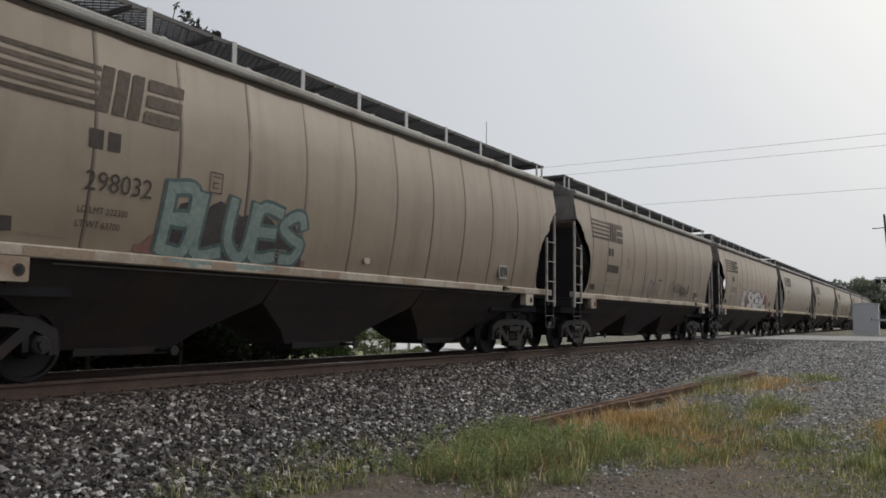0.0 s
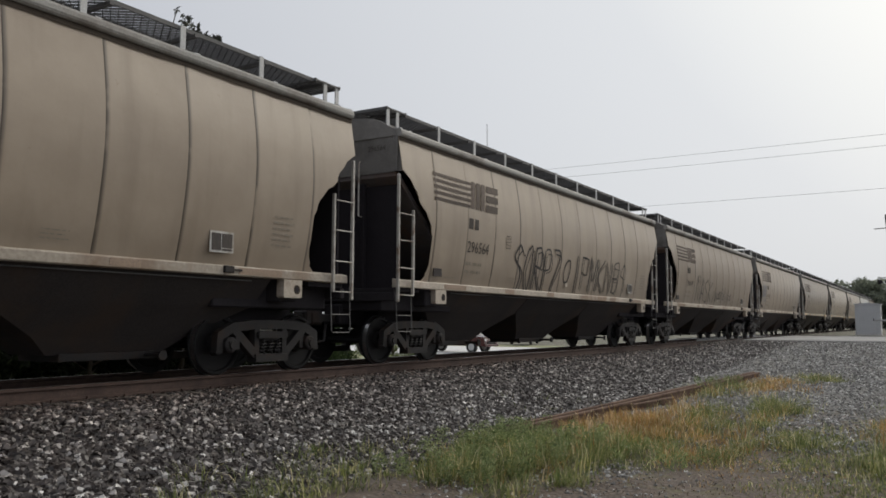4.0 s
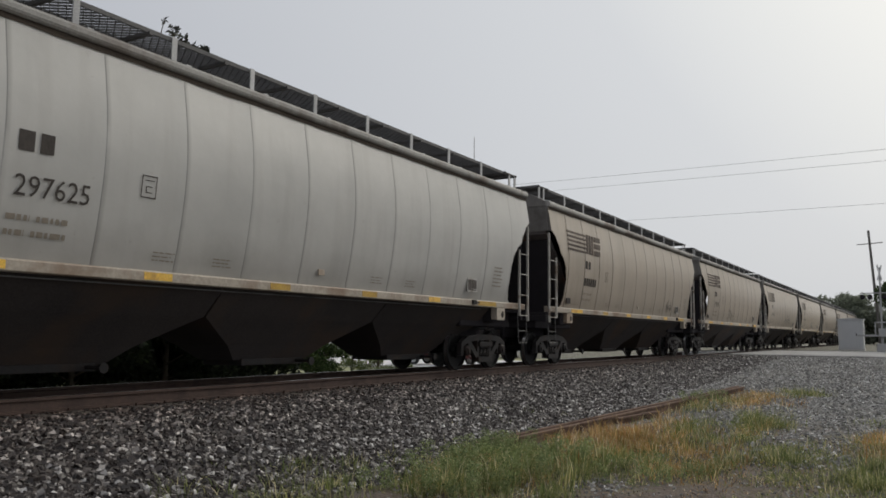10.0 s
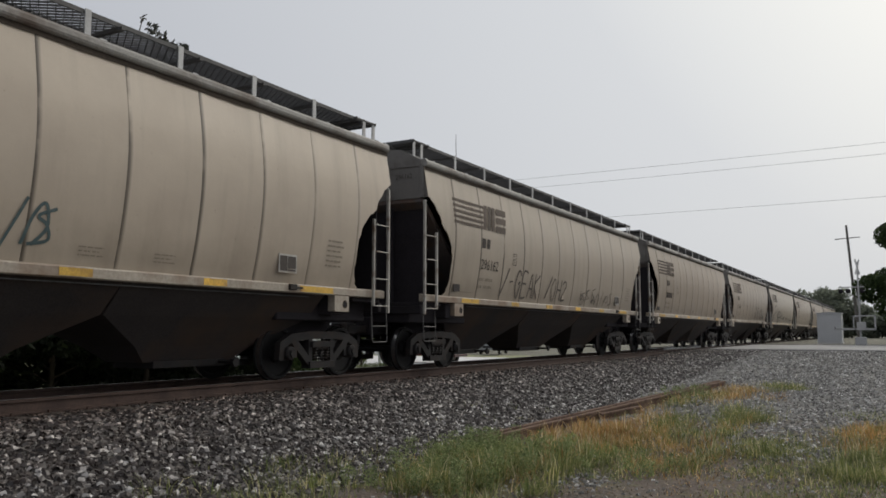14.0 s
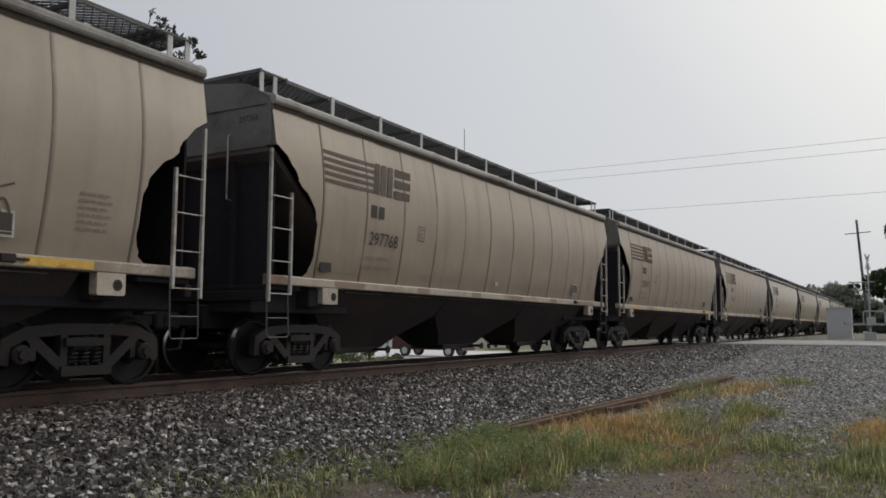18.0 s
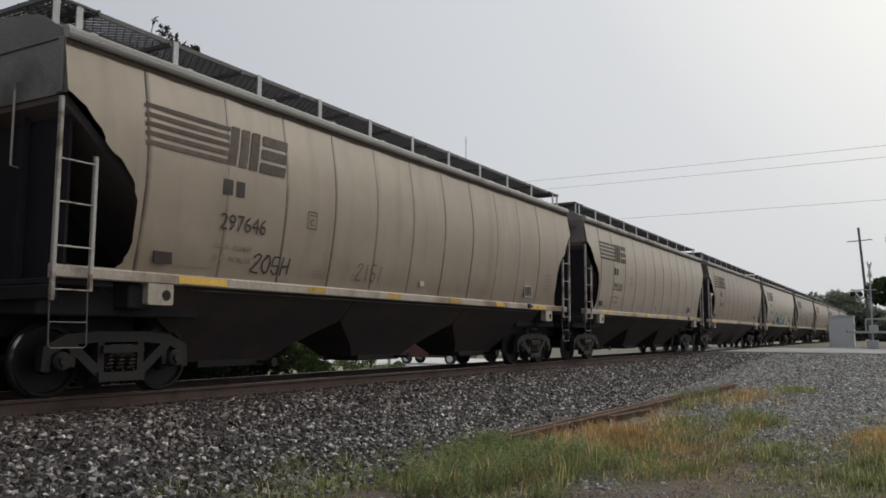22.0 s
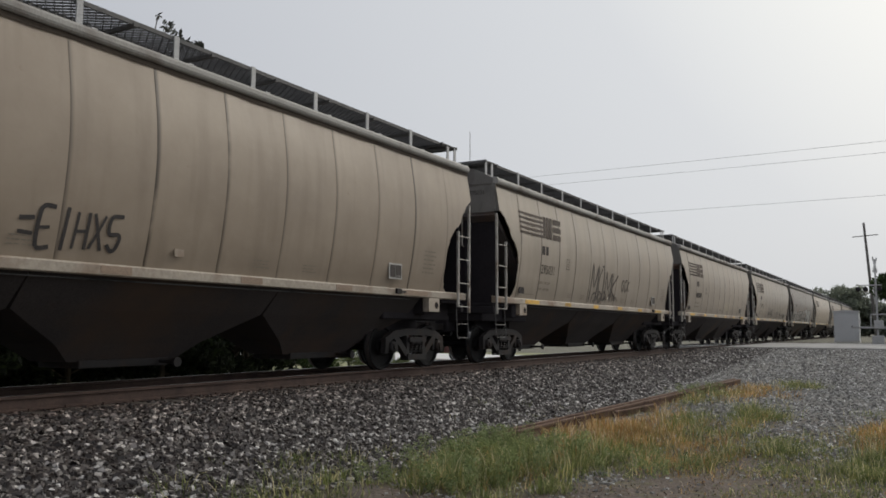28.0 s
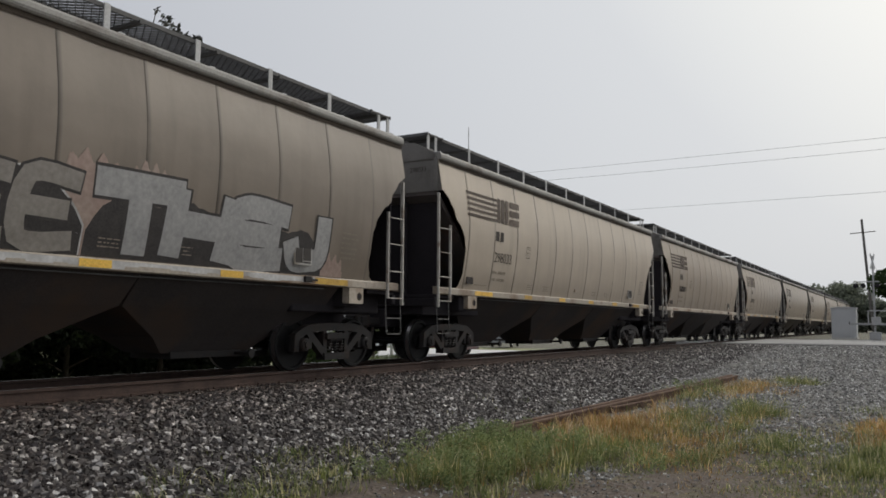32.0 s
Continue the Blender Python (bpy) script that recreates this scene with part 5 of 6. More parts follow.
cloud(34, -7.0, 0.9, 1.62, 2.55, 2.62, "pink", 14)
cloud(34, 0.75, 1.6, 1.62, 2.85, 2.75, "pink", 15)
cloud(34, 1.7, 2.3, 2.4, 2.84, 2.80, "pink", 18)
cloud(34, 4.0, 4.6, 2.3, 2.72, 2.66, "pink", 19)
cloud(34, 5.6, 6.3, 1.62, 2.0, 1.9, "pink", 20)
cloud(34, -6.92, -4.6, 1.62, 2.49, 2.46, "white", 15, 0.0083)
cloud(34, -5.0, 1.12, 1.62, 2.45, 2.56, "white", 18, 0.0083)
cloud(34, -6.90, -4.62, 1.62, 2.47, 2.44, "black", 15, 0.0089)
cloud(34, -4.98, 1.10, 1.62, 2.43, 2.54, "black", 18, 0.0089)
cloud(34, 1.15, 5.7, 1.62, 2.42, 2.28, "black", 17, 0.0089)
fat_letters(34, "CZ", -6.90, -4.75, 1.61, 2.50, "dull_silver", 2.46, None, 0.30, 0.07, 0.06, "black", 12, None, 0.92)
fat_letters(34, "AOKTUEE", -4.72, 1.15, 1.61, 2.44, "dull_silver", 2.58, 1.66, 0.23, 0.07, 0.04, "black", 13, None, 0.88)
fat_letters(34, "THEJ", 1.3, 6.0, 1.60, 2.70, "grey", 2.62, 1.70, 0.36, 0.08, 0.03, "black", 14, None, 0.97)
script(34, "C0", -6.82, -6.45, 2.58, 2.74, "thin", 0.03)
script(34, "N", -3.2, -0.9, 2.95, 3.25, "thin", 0.03)
sill_paint(34, -7.3, 6.0, "white", 6)
for k in (1, 5, 6, 12, 13, 14, 15, 16, 18, 19, 24, 28, 30, 31, 33):
    cars[k]["label"] = cars[k]["label"].replace(" rolling on the track", " with black sprayed scribbles")
for k, words in ((0, "dull teal sprayed shapes"), (2, "white and red spray paint"), (7, "a blue sprayed scribble"), (9, "a cream sprayed scribble"), (27, "teal and white sprayed shapes"), (32, "a cream sprayed scribble")):
    cars[k]["label"] = cars[k]["label"].replace("rolling on the track", "with " + words)



# ---- ballast, loose stones ----
def scatter_stones(n, xr, yr, size, seed, keep=None):
    """Angular crushed stones on the ground."""
    rng = np.random.default_rng(seed)
    x, y = rng.uniform(*xr, n), rng.uniform(*yr, n)
    if keep is not None:
        ok = keep(x, y, rng)
        x, y = x[ok], y[ok]
        n = len(x)
    s = rng.uniform(*size, n)
    # a skewed block: a smaller, tilted top over a wider foot
    base = np.array([(1, 0.8, -0.5), (-0.9, 1, -0.5), (-1, -0.8, -0.5), (0.9, -1, -0.5), (0.7, 0.55, 0.5), (-0.6, 0.65, 0.5), (-0.65, -0.6, 0.5), (0.6, -0.65, 0.5)])
    v = base[None] * s[:, None, None] * rng.uniform(0.6, 1.15, (n, 1, 3)) + rng.normal(0, 0.16, (n, 8, 3)) * s[:, None, None]
    yaw, lean, turn = rng.uniform(0, 2 * np.pi, n), rng.normal(0, 0.45, n), rng.uniform(0, 2 * np.pi, n)
    w, a, b, c = np.cos(lean / 2), np.sin(lean / 2) * np.cos(turn), np.sin(lean / 2) * np.sin(turn), np.zeros(n)
    R = np.stack([1 - 2 * (b * b + c * c), 2 * (a * b - w * c), 2 * (a * c + w * b), 2 * (a * b + w * c), 1 - 2 * (a * a + c * c), 2 * (b * c - w * a),
                  2 * (a * c - w * b), 2 * (b * c + w * a), 1 - 2 * (a * a + b * b)], -1).reshape(n, 3, 3)
    cy, sy = np.cos(yaw)[:, None], np.sin(yaw)[:, None]
    v = np.stack([v[:, :, 0] * cy - v[:, :, 1] * sy, v[:, :, 0] * sy + v[:, :, 1] * cy, v[:, :, 2]], -1)
    v = np.einsum("nij,nkj->nki", R, v)
    v[:, :, 0] += x[:, None]
    v[:, :, 1] += y[:, None]
    v[:, :, 2] += (ground_z(x, y) + 0.2 * s)[:, None]
    quad = np.array([(4, 5, 6, 7), (0, 1, 5, 4), (1, 2, 6, 5), (2, 3, 7, 6), (3, 0, 4, 7)])
    return v.reshape(-1, 3), (quad[None] + 8 * np.arange(n)[:, None, None]).reshape(-1, 4)


def stone_material(name, stops, rusty=False):
    m, n, l, p = material(name, 0.5)
    geo = n.new("ShaderNodeNewGeometry")
    c = ramp(n, l, geo.outputs["Random Per Island"], stops)
    tc = n.new("ShaderNodeTexCoord")
    if rusty:
        # rust and brake dust lie thickest along the rail
        sep, far = n.new("ShaderNodeSeparateXYZ"), n.new("ShaderNodeMapRange")
        l.new(tc.outputs["Object"], sep.inputs[0])
        far.inputs["From Min"].default_value, far.inputs["From Max"].default_value = TRACK + 3.9, TRACK + 1.2
        l.new(calc(n, l, "ADD", sep.outputs["X"], calc(n, l, "MULTIPLY", noise_node(n, l, 0.8, 4, tc.outputs["Object"]), 0.8)), far.inputs["Value"])
        c = mixed(n, l, calc(n, l, "MULTIPLY", far.outputs["Result"], 0.85), c, mixed(n, l, 1.0, c, (0.47, 0.30, 0.225), "MULTIPLY"))
    c = mixed(n, l, 0.5, c, ramp(n, l, noise_node(n, l, 45, 4, tc.outputs["Object"]), [(0.3, (0.35,)), (0.7, (1.0,))]), "MULTIPLY")
    l.new(c, p.inputs["Base Color"])
    return m


BALLAST = stone_material("mixed_grey_ballast", [(0.0, (0.02, 0.0155, 0.014)), (0.5, (0.05, 0.039, 0.035)), (0.76, (0.115, 0.097, 0.088)), (0.90, (0.38, 0.355, 0.33)), (1.0, (0.84, 0.81, 0.77))], True)
PEBBLE = stone_material("pale_lot_gravel", [(0.0, (0.10, 0.095, 0.088)), (0.5, (0.23, 0.222, 0.207)), (0.85, (0.42, 0.41, 0.39)), (1.0, (0.78, 0.77, 0.74))])


def stones(name, label, mat, *sets):
    v, f, o = [], [], 0
    for a, b in sets:
        v.append(a)
        f.append(b + o)
        o += len(a)
    one(name, array_mesh(name, np.concatenate(v), np.concatenate(f), mat, True), label, "gravel", "stuff")


bed_near = lambda x, y, r: (x < TRACK + 4.9) & (r.uniform(size=len(x)) < np.clip((TRACK + 5.2 - x) / 0.9, 0, 1))
stones("ballast", "coarse grey and reddish crushed stone ballast", BALLAST,
       scatter_stones(34000, (TRACK + 0.85, TRACK + 5.0), (0.5, 13), (0.018, 0.046), 1, bed_near),
       scatter_stones(34000, (TRACK + 0.85, TRACK + 5.0), (13, 30), (0.02, 0.048), 2, bed_near),
       scatter_stones(9000, (TRACK + 0.85, TRACK + 4.6), (30, 42.5), (0.03, 0.05), 3),
       scatter_stones(3500, (TRACK - 0.65, TRACK + 0.65), (2, 42), (0.025, 0.045), 4),
       scatter_stones(3500, (TRACK - 2.6, TRACK - 0.85), (4, 42), (0.025, 0.05), 5))
stones("lot_gravel", "scattered pale gravel on the bare lot", PEBBLE,
       scatter_stones(16000, (-5.6, 1.0), (11, 26), (0.014, 0.034), 6),
       scatter_stones(9000, (-5.6, 2.5), (26, 42.5), (0.02, 0.042), 8),
       scatter_stones(700, (-5.4, -4.4), (8.6, 10.2), (0.012, 0.03), 9), scatter_stones(160, (-3.5, -2.9), (8.5, 9.2), (0.012, 0.028), 10),
       scatter_stones(11000, (-6.0, 1.0), (5, 16), (0.008, 0.024), 7, lambda x, y, r: r.uniform(size=len(x)) < 0.5 + 0.5 * np.sin(x * 1.3 + y * 0.8)))


# ---- grass ----
def blade_field(specs, seed):
    """Bent blades: specs of (count, x, y, spread, height)."""
    rng = np.random.default_rng(seed)
    V, F, o = [], [], 0
    for n, cx, cy, sx, sy, h in specs:
        x, y = rng.normal(cx, sx, n), rng.normal(cy, sy, n)
        z = ground_z(x, y) - 0.01
        hh = h * rng.uniform(0.2, 1.25, n) * rng.uniform(0.55, 1.15)
        a, lean, w = np.arctan2(y - cy, x - cx) + rng.normal(0, 1.1, n), rng.uniform(0.2, 1.3, n) * hh, rng.uniform(0.0025, 0.007, n)
        dx, dy = np.cos(a), np.sin(a)
        P = np.empty((n, 5, 3))
        for i, (k, bend) in enumerate(((0, 0), (0, 0), (0.6, 0.35), (0.6, 0.35), (1, 1))):
            sgn = (-1, 1, -0.75, 0.75, 0)[i]
            P[:, i, 0] = x + dx * lean * bend - dy * w * sgn
            P[:, i, 1] = y + dy * lean * bend + dx * w * sgn
            P[:, i, 2] = z + hh * (k - 0.45 * bend * np.minimum(1, lean / hh) ** 2)
        V.append(P.reshape(-1, 3))
        t = np.array([(0, 1, 3), (0, 3, 2), (2, 3, 4)])
        F.append((t[None] + 5 * np.arange(n)[:, None, None]).reshape(-1, 3) + o)
        o += 5 * n
    return np.concatenate(V), np.concatenate(F)


def blade_material(name, stops, thin=0.35):
    m, n, l, p = material(name, 0.7)
    p.inputs["Specular IOR Level"].default_value = 0.2
    geo = n.new("ShaderNodeNewGeometry")
    c = ramp(n, l, geo.outputs["Random Per Island"], stops)
    tc = n.new("ShaderNodeTexCoord")
    c = mixed(n, l, 0.75, c, ramp(n, l, noise_node(n, l, 2.3, 6, tc.outputs["Object"], 0.75), [(0.34, (0.30, 0.29, 0.25)), (0.5, (0.95, 0.95, 0.92)), (0.66, (1.65, 1.5, 1.25))]), "MULTIPLY")
    l.new(c, p.inputs["Base Color"])
    tr = n.new("ShaderNodeBsdfTranslucent")
    l.new(c, tr.inputs["Color"])
    mx = n.new("ShaderNodeMixShader")
    mx.inputs["Fac"].default_value = thin
    l.new(p.outputs["BSDF"], mx.inputs[1])
    l.new(tr.outputs["BSDF"], mx.inputs[2])
    l.new(mx.outputs["Shader"], n["Material Output"].inputs["Surface"])
    return m


# Paler, greyer greens: distance haze is put into the leaf colour.
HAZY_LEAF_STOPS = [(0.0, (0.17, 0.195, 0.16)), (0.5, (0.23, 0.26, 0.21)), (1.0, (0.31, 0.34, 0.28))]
GREEN = blade_material("green_grass", [(0.0, (0.10, 0.14, 0.045)), (0.45, (0.21, 0.255, 0.09)), (0.75, (0.35, 0.35, 0.15)), (1.0, (0.75, 0.68, 0.45))])
STRAW = blade_material("dry_grass", [(0.0, (0.38, 0.20, 0.08)), (0.35, (0.56, 0.35, 0.15)), (0.55, (0.27, 0.26, 0.09)), (0.8, (0.66, 0.46, 0.23)), (1.0, (0.95, 0.82, 0.60))])


def clumps(rng_seed, count, x0, x1, y0, y1, n, h, spread=0.16):
    r = random.Random(rng_seed)
    return [(n, r.uniform(x0, x1), r.uniform(y0, y1), spread, spread * 1.3, h * r.uniform(0.6, 1.2)) for _ in range(count)]


gv, gf = blade_field(clumps(1, 46, -5.3, -3.5, 7.2, 10.4, 80, 0.27, 0.11) + clumps(2, 22, -3.7, -2.2, 8.8, 11.0, 70, 0.20, 0.13) + clumps(3, 40, -6.3, -4.9, 5.0, 8.2, 40, 0.22, 0.10)
                     + clumps(4, 30, -1.6, 0.3, 7.4, 11.5, 50, 0.06, 0.2) + clumps(5, 14, -4.7, -3.6, 16.8, 20, 80, 0.30, 0.18) + clumps(6, 18, -7.0, -5.6, 6.5, 15, 14, 0.16, 0.08)
                     + clumps(7, 46, -0.8, 0.9, 9.5, 17.5, 90, 0.20, 0.22) + clumps(8, 46, -24, -15, 18, 42, 200, 0.25, 0.7) + clumps(9, 10, -2.0, -1.0, 11.8, 13.4, 60, 0.15, 0.17)
                     + clumps(16, 12, -2.9, -2.0, 14.6, 16.8, 60, 0.24, 0.17) + clumps(18, 52, -3.6, -2.2, 10.4, 15, 60, 0.24, 0.12) + clumps(19, 40, -2.8, -0.4, 8.2, 14, 20, 0.07, 0.13)
                     + clumps(21, 26, -4.6, -2.4, 14.5, 18.5, 26, 0.18, 0.15) + clumps(22, 30, -5.2, -3.3, 7.4, 10.6, 110, 0.36, 0.10) + clumps(23, 26, -0.7, 0.5, 10.2, 12.2, 130, 0.24, 0.2)
                     + clumps(24, 26, -1.4, 0.3, 8.2, 9.6, 110, 0.08, 0.22) + clumps(25, 14, -2.0, -1.2, 11.2, 12.6, 110, 0.17, 0.17) + clumps(26, 12, -3.2, -2.3, 15.0, 16.4, 110, 0.22, 0.16)
                     + clumps(27, 10, -2.8, -2.0, 20.6, 22.2, 90, 0.22, 0.2) + clumps(28, 16, -1.6, -0.6, 10.0, 11.0, 90, 0.10, 0.2), 11)
one("green_grass", array_mesh("green_grass", gv, gf, GREEN), "green tufts of grass at the foot of the ballast", "grass", "stuff")
gv, gf = blade_field(clumps(11, 40, -4.1, -2.4, 9.9, 15.0, 70, 0.25, 0.13) + clumps(12, 12, -3.8, -2.4, 19.0, 21.4, 55, 0.20, 0.2) + clumps(13, 26, -5.1, -3.6, 7.4, 10, 20, 0.34, 0.14)
                     + clumps(14, 10, -0.7, 0.2, 12.0, 13.8, 90, 0.26, 0.17) + clumps(15, 14, -5.7, -5.0, 8.5, 12.0, 24, 0.18, 0.1) + clumps(17, 60, -3.2, 0.2, 8.2, 13, 34, 0.06, 0.22)
                     + clumps(20, 12, -4.5, -3.2, 16.5, 20.3, 40, 0.24, 0.2) + clumps(35, 26, -4.7, -3.2, 10.8, 13.2, 120, 0.30, 0.12) + clumps(36, 10, -0.6, 0.1, 13.0, 14.6, 150, 0.27, 0.17)
                     + clumps(37, 12, -3.8, -3.0, 18.8, 20.8, 80, 0.22, 0.2) + clumps(38, 30, -2.9, -1.9, 9.6, 12.4, 50, 0.14, 0.16), 12)
one("dry_grass", array_mesh("dry_grass", gv, gf, STRAW), "dry orange-brown grass beside the spare rails", "grass", "stuff")

LITTER = blade_material("brown_dead_grass", [(0.0, (0.06, 0.042, 0.03)), (0.4, (0.14, 0.10, 0.07)), (0.75, (0.26, 0.20, 0.14)), (1.0, (0.55, 0.47, 0.36))], 0.1)
gv, gf = blade_field(clumps(31, 190, -3.4, 0.4, 7.2, 14.0, 42, 0.045, 0.2) + clumps(32, 40, -5.4, -3.6, 6.8, 10.0, 30, 0.05, 0.2) + clumps(33, 50, -3.4, 0.2, 14, 19, 22, 0.045, 0.25), 13)
one("dead_grass", array_mesh("dead_grass", gv, gf, LITTER), "brown dead grass and litter on the bare soil", "grass", "stuff")

# ---- spare rails ----
spare = one("spare_rail", rail_mesh(0, 12.35, False, SPARE_RUST), "long rusty spare rail lying at the foot of the ballast", "rail", group="spare rails")
spare.matrix_basis = pose(-5.30, 10.0, -0.65, 1.0, 0, -5.35)
spare = one("spare_rail", rail_mesh(0, 12.2, False, SPARE_RUST), "long rusty spare rail lying against another rail", "rail", group="spare rails")
spare.matrix_basis = pose(-5.14, 10.1, -0.655, 1.0, 0, -5.35)
offcut = one("rail_offcut", rail_mesh(0, 1.5, False, SPARE_RUST), "short rusty length of rail beside dry grass", "rail")
offcut.matrix_basis = pose(-4.68, 14.1, -0.62, 1.2, 0, -11.6)
for x, y in ((-5.14, 11.3), (-4.75, 15.6), (-4.32, 20.3)):
    top = -0.825 + (y - 10.6) * 0.0175
    one("timber_block", Geo().box(-0.28, 0.28, -0.11, 0.11, top - 0.2, top, 0.012).mesh("timber_block", TIE), "dark timber block under the spare rail", "timber", at=(x, y, 0), rz=-5)

# ---- level crossing equipment ----
CABIN = grimy("pale_grey_cabin_paint", (0.58, 0.59, 0.60), (0.66, 0.67, 0.68), 0.5, scale=0.8, relief=0.05, vary=0)
cabin = thing("signal_cabin", "pale grey metal signal equipment cabin by the crossing", "signal cabin", (-4.52, 70, -0.06))
part("cabinet", Geo().box(-0.86, 0.86, -0.9, 0.9, 0.12, 2.32, 0.02).mesh("cabinet", CABIN), cabin)
part("roof", Geo().prism([(-0.93, 2.32), (0.93, 2.32), (0.93, 2.38), (0, 2.46), (-0.93, 2.38)], -0.97, 0.97, "y").mesh("roof", CABIN), cabin)
part("base", Geo().box(-0.9, 0.9, -0.95, 0.95, -0.1, 0.12, 0.01).mesh("base", ASPHALT), cabin)
door = part("door", Geo().box(-0.6, 0.5, -0.925, -0.9, 0.2, 2.2, 0.008).mesh("door", CABIN), cabin)
part("handle", Geo().box(0.36, 0.42, -0.96, -0.925, 1.1, 1.3, 0.005).mesh("handle", BLACK), door)
part("vent", Geo().box(0.86, 0.92, -0.3, 0.3, 1.5, 1.8, 0.01).mesh("vent", CABIN), cabin)

WHITE = grimy("white_enamel", (0.62, 0.62, 0.61), (0.74, 0.74, 0.73), 0.5, scale=2, vary=0)
signal = thing("crossing_signal", "level crossing signal with crossbuck, flashers and gate motor", "crossing signal", (-2.12, 61, -0.04))
part("mast", Geo().turned([(0, 0.08), (0.05, 0.065), (5.6, 0.05), (5.62, 0.02)], 12, "z").mesh("mast", GALV, smooth=True), signal)
part("base_box", Geo().box(-0.35, 0.35, -0.3, 0.3, 0, 0.55, 0.03).mesh("base_box", GALV), signal)
for s in (-1, 1):
    g = Geo().box(-0.6, 0.6, -0.02, 0.02, -0.09, 0.09, 0.004)
    blade = part("crossbuck_blade", g.mesh("crossbuck_blade", WHITE), signal)
    blade.matrix_basis = pose(0.0, -0.1 - 0.03 * s, 5.25, 0, 55 * s, 72)
part("cross_arm", Geo().tube([(-1.2, 0, 3.9), (0.35, 0, 3.9)], 0.035, 8).mesh("cross_arm", GALV), signal)
for x in (-1.05, -0.62, 0.22):
    lamp = part("flasher", Geo().turned([(-0.14, 0.08), (-0.12, 0.11), (0.02, 0.11), (0.06, 0.05)], 14, "y", (x, -0.05, 3.64)).turned([(-0.16, 0.16), (-0.13, 0.16)], 18, "y", (x, 0.1, 3.64)).mesh("flasher", BLACK), signal)
gate = part("gate_motor", Geo().box(-0.2, 0.35, -0.25, 0.25, 1.0, 1.55, 0.03).mesh("gate_motor", GALV), signal)
part("counterweight_arm", Geo().box(-1.5, -0.2, -0.06, 0.0, 1.02, 1.14, 0.01).box(0.3, 0.95, -0.06, 0.0, 1.02, 1.14).box(0.85, 0.95, -0.06, 0, 1.1, 2.0).box(-0.4, 0.95, -0.06, 0, 1.92, 2.0).box(-0.42, -0.34, -0.06, 0, 1.1, 2.0).mesh("counterweight_arm", GALV), gate)

POLE_WOOD = grimy("weathered_pole_wood", (0.10, 0.095, 0.088), (0.17, 0.16, 0.15), 0.9, scale=3)
pole = thing("utility_pole", "leaning weathered wooden utility pole with one cross-arm", "utility pole", (-2.71, 75, -0.1))
part("pole", Geo().turned([(0, 0.125), (9.85, 0.09), (9.88, 0.04)], 12, "z").mesh("pole", POLE_WOOD, smooth=True), pole).matrix_basis = pose(0, 0, 0, 0, -3.26, 0)
part("cross_arm", Geo().box(-0.95, 0.95, -0.16, -0.08, 8.72, 8.79, 0.01).mesh("cross_arm", POLE_WOOD), pole).matrix_basis = pose(0, 0, 0, 0, -3.26, 0)
part("transformer", Geo().turned([(3.1, 0.10), (3.14, 0.14), (3.8, 0.14), (3.86, 0.09)], 12, "z", (0.1, -0.3, 0)).mesh("bracket_can", GALV, smooth=True), pole)

WIRE = grimy("dull_wire", (0.42, 0.42, 0.42), (0.5, 0.5, 0.5), 0.6, relief=0, vary=0)


def wire(x0, z0, x1, z1, y, sag, r=0.0085):
    pts = [(x0 + (x1 - x0) * i / 24, y, z0 + (z1 - z0) * i / 24 - sag * 4 * (i / 24) * (1 - i / 24)) for i in range(25)]
    one("overhead_wire", Geo().tube(pts, r, 5).mesh("overhead_wire", WIRE, smooth=True), "thin overhead wire along the road", "wire", group="overhead wires")


for y, z, sag in ((42.0, 9.85, 0.55), (43.0, 9.55, 0.6), (44.5, 7.65, 0.5)):
    wire(-58, z + 0.3, 26, z + 0.15, y, sag)
for x in (-58, 26):
    p = thing("utility_pole", "tall weathered wooden utility pole beside the road", "utility pole", (x, 43.2, -0.2))
    part("pole", Geo().turned([(0, 0.19), (10.6, 0.12), (10.63, 0.05)], 12, "z").mesh("pole", POLE_WOOD, smooth=True), p)
    part("cross_arm", Geo().box(-0.06, 0.06, -1.4, 1.4, 9.78, 9.92, 0.01).mesh("cross_arm", POLE_WOOD), p)
one("radio_mast", Geo().turned([(0, 0.16), (8, 0.12), (8.05, 0.05), (15.9, 0.028)], 8, "z").mesh("radio_mast", GALV, smooth=True), "slender grey radio mast behind the train", "mast", at=(-28.4, 52.8, -0.2))


# ---- trees and shrubs ----
def leaf_cloud(centres, n, size, seed):
    """Small folded leaves scattered through balls (x, y, z, radius), thinning at their edge."""
    rng = np.random.default_rng(seed)
    c = np.asarray(centres)
    pick = rng.choice(len(c), n, p=c[:, 3] ** 2 / (c[:, 3] ** 2).sum())
    d = rng.normal(size=(n, 3))
    d /= np.linalg.norm(d, axis=1)[:, None]
    rad = c[pick, 3] * rng.uniform(0.25, 1.0, n) ** 0.45
    p = c[pick, :3] + d * rad[:, None] * np.array([1, 1, 0.8])
    u = rng.normal(size=(n, 3))
    u /= np.linalg.norm(u, axis=1)[:, None]
    w = np.cross(u, rng.normal(size=(n, 3)))
    w /= np.linalg.norm(w, axis=1)[:, None]
    s = (size * rng.uniform(0.6, 1.3, n))[:, None]
    V = np.stack([p - u * s, p + w * s * 0.42, p + u * s, p - w * s * 0.42], 1).reshape(-1, 3)
    i = 4 * np.arange(n)
    return V, np.stack([i, i + 1, i + 2, i + 3], -1)


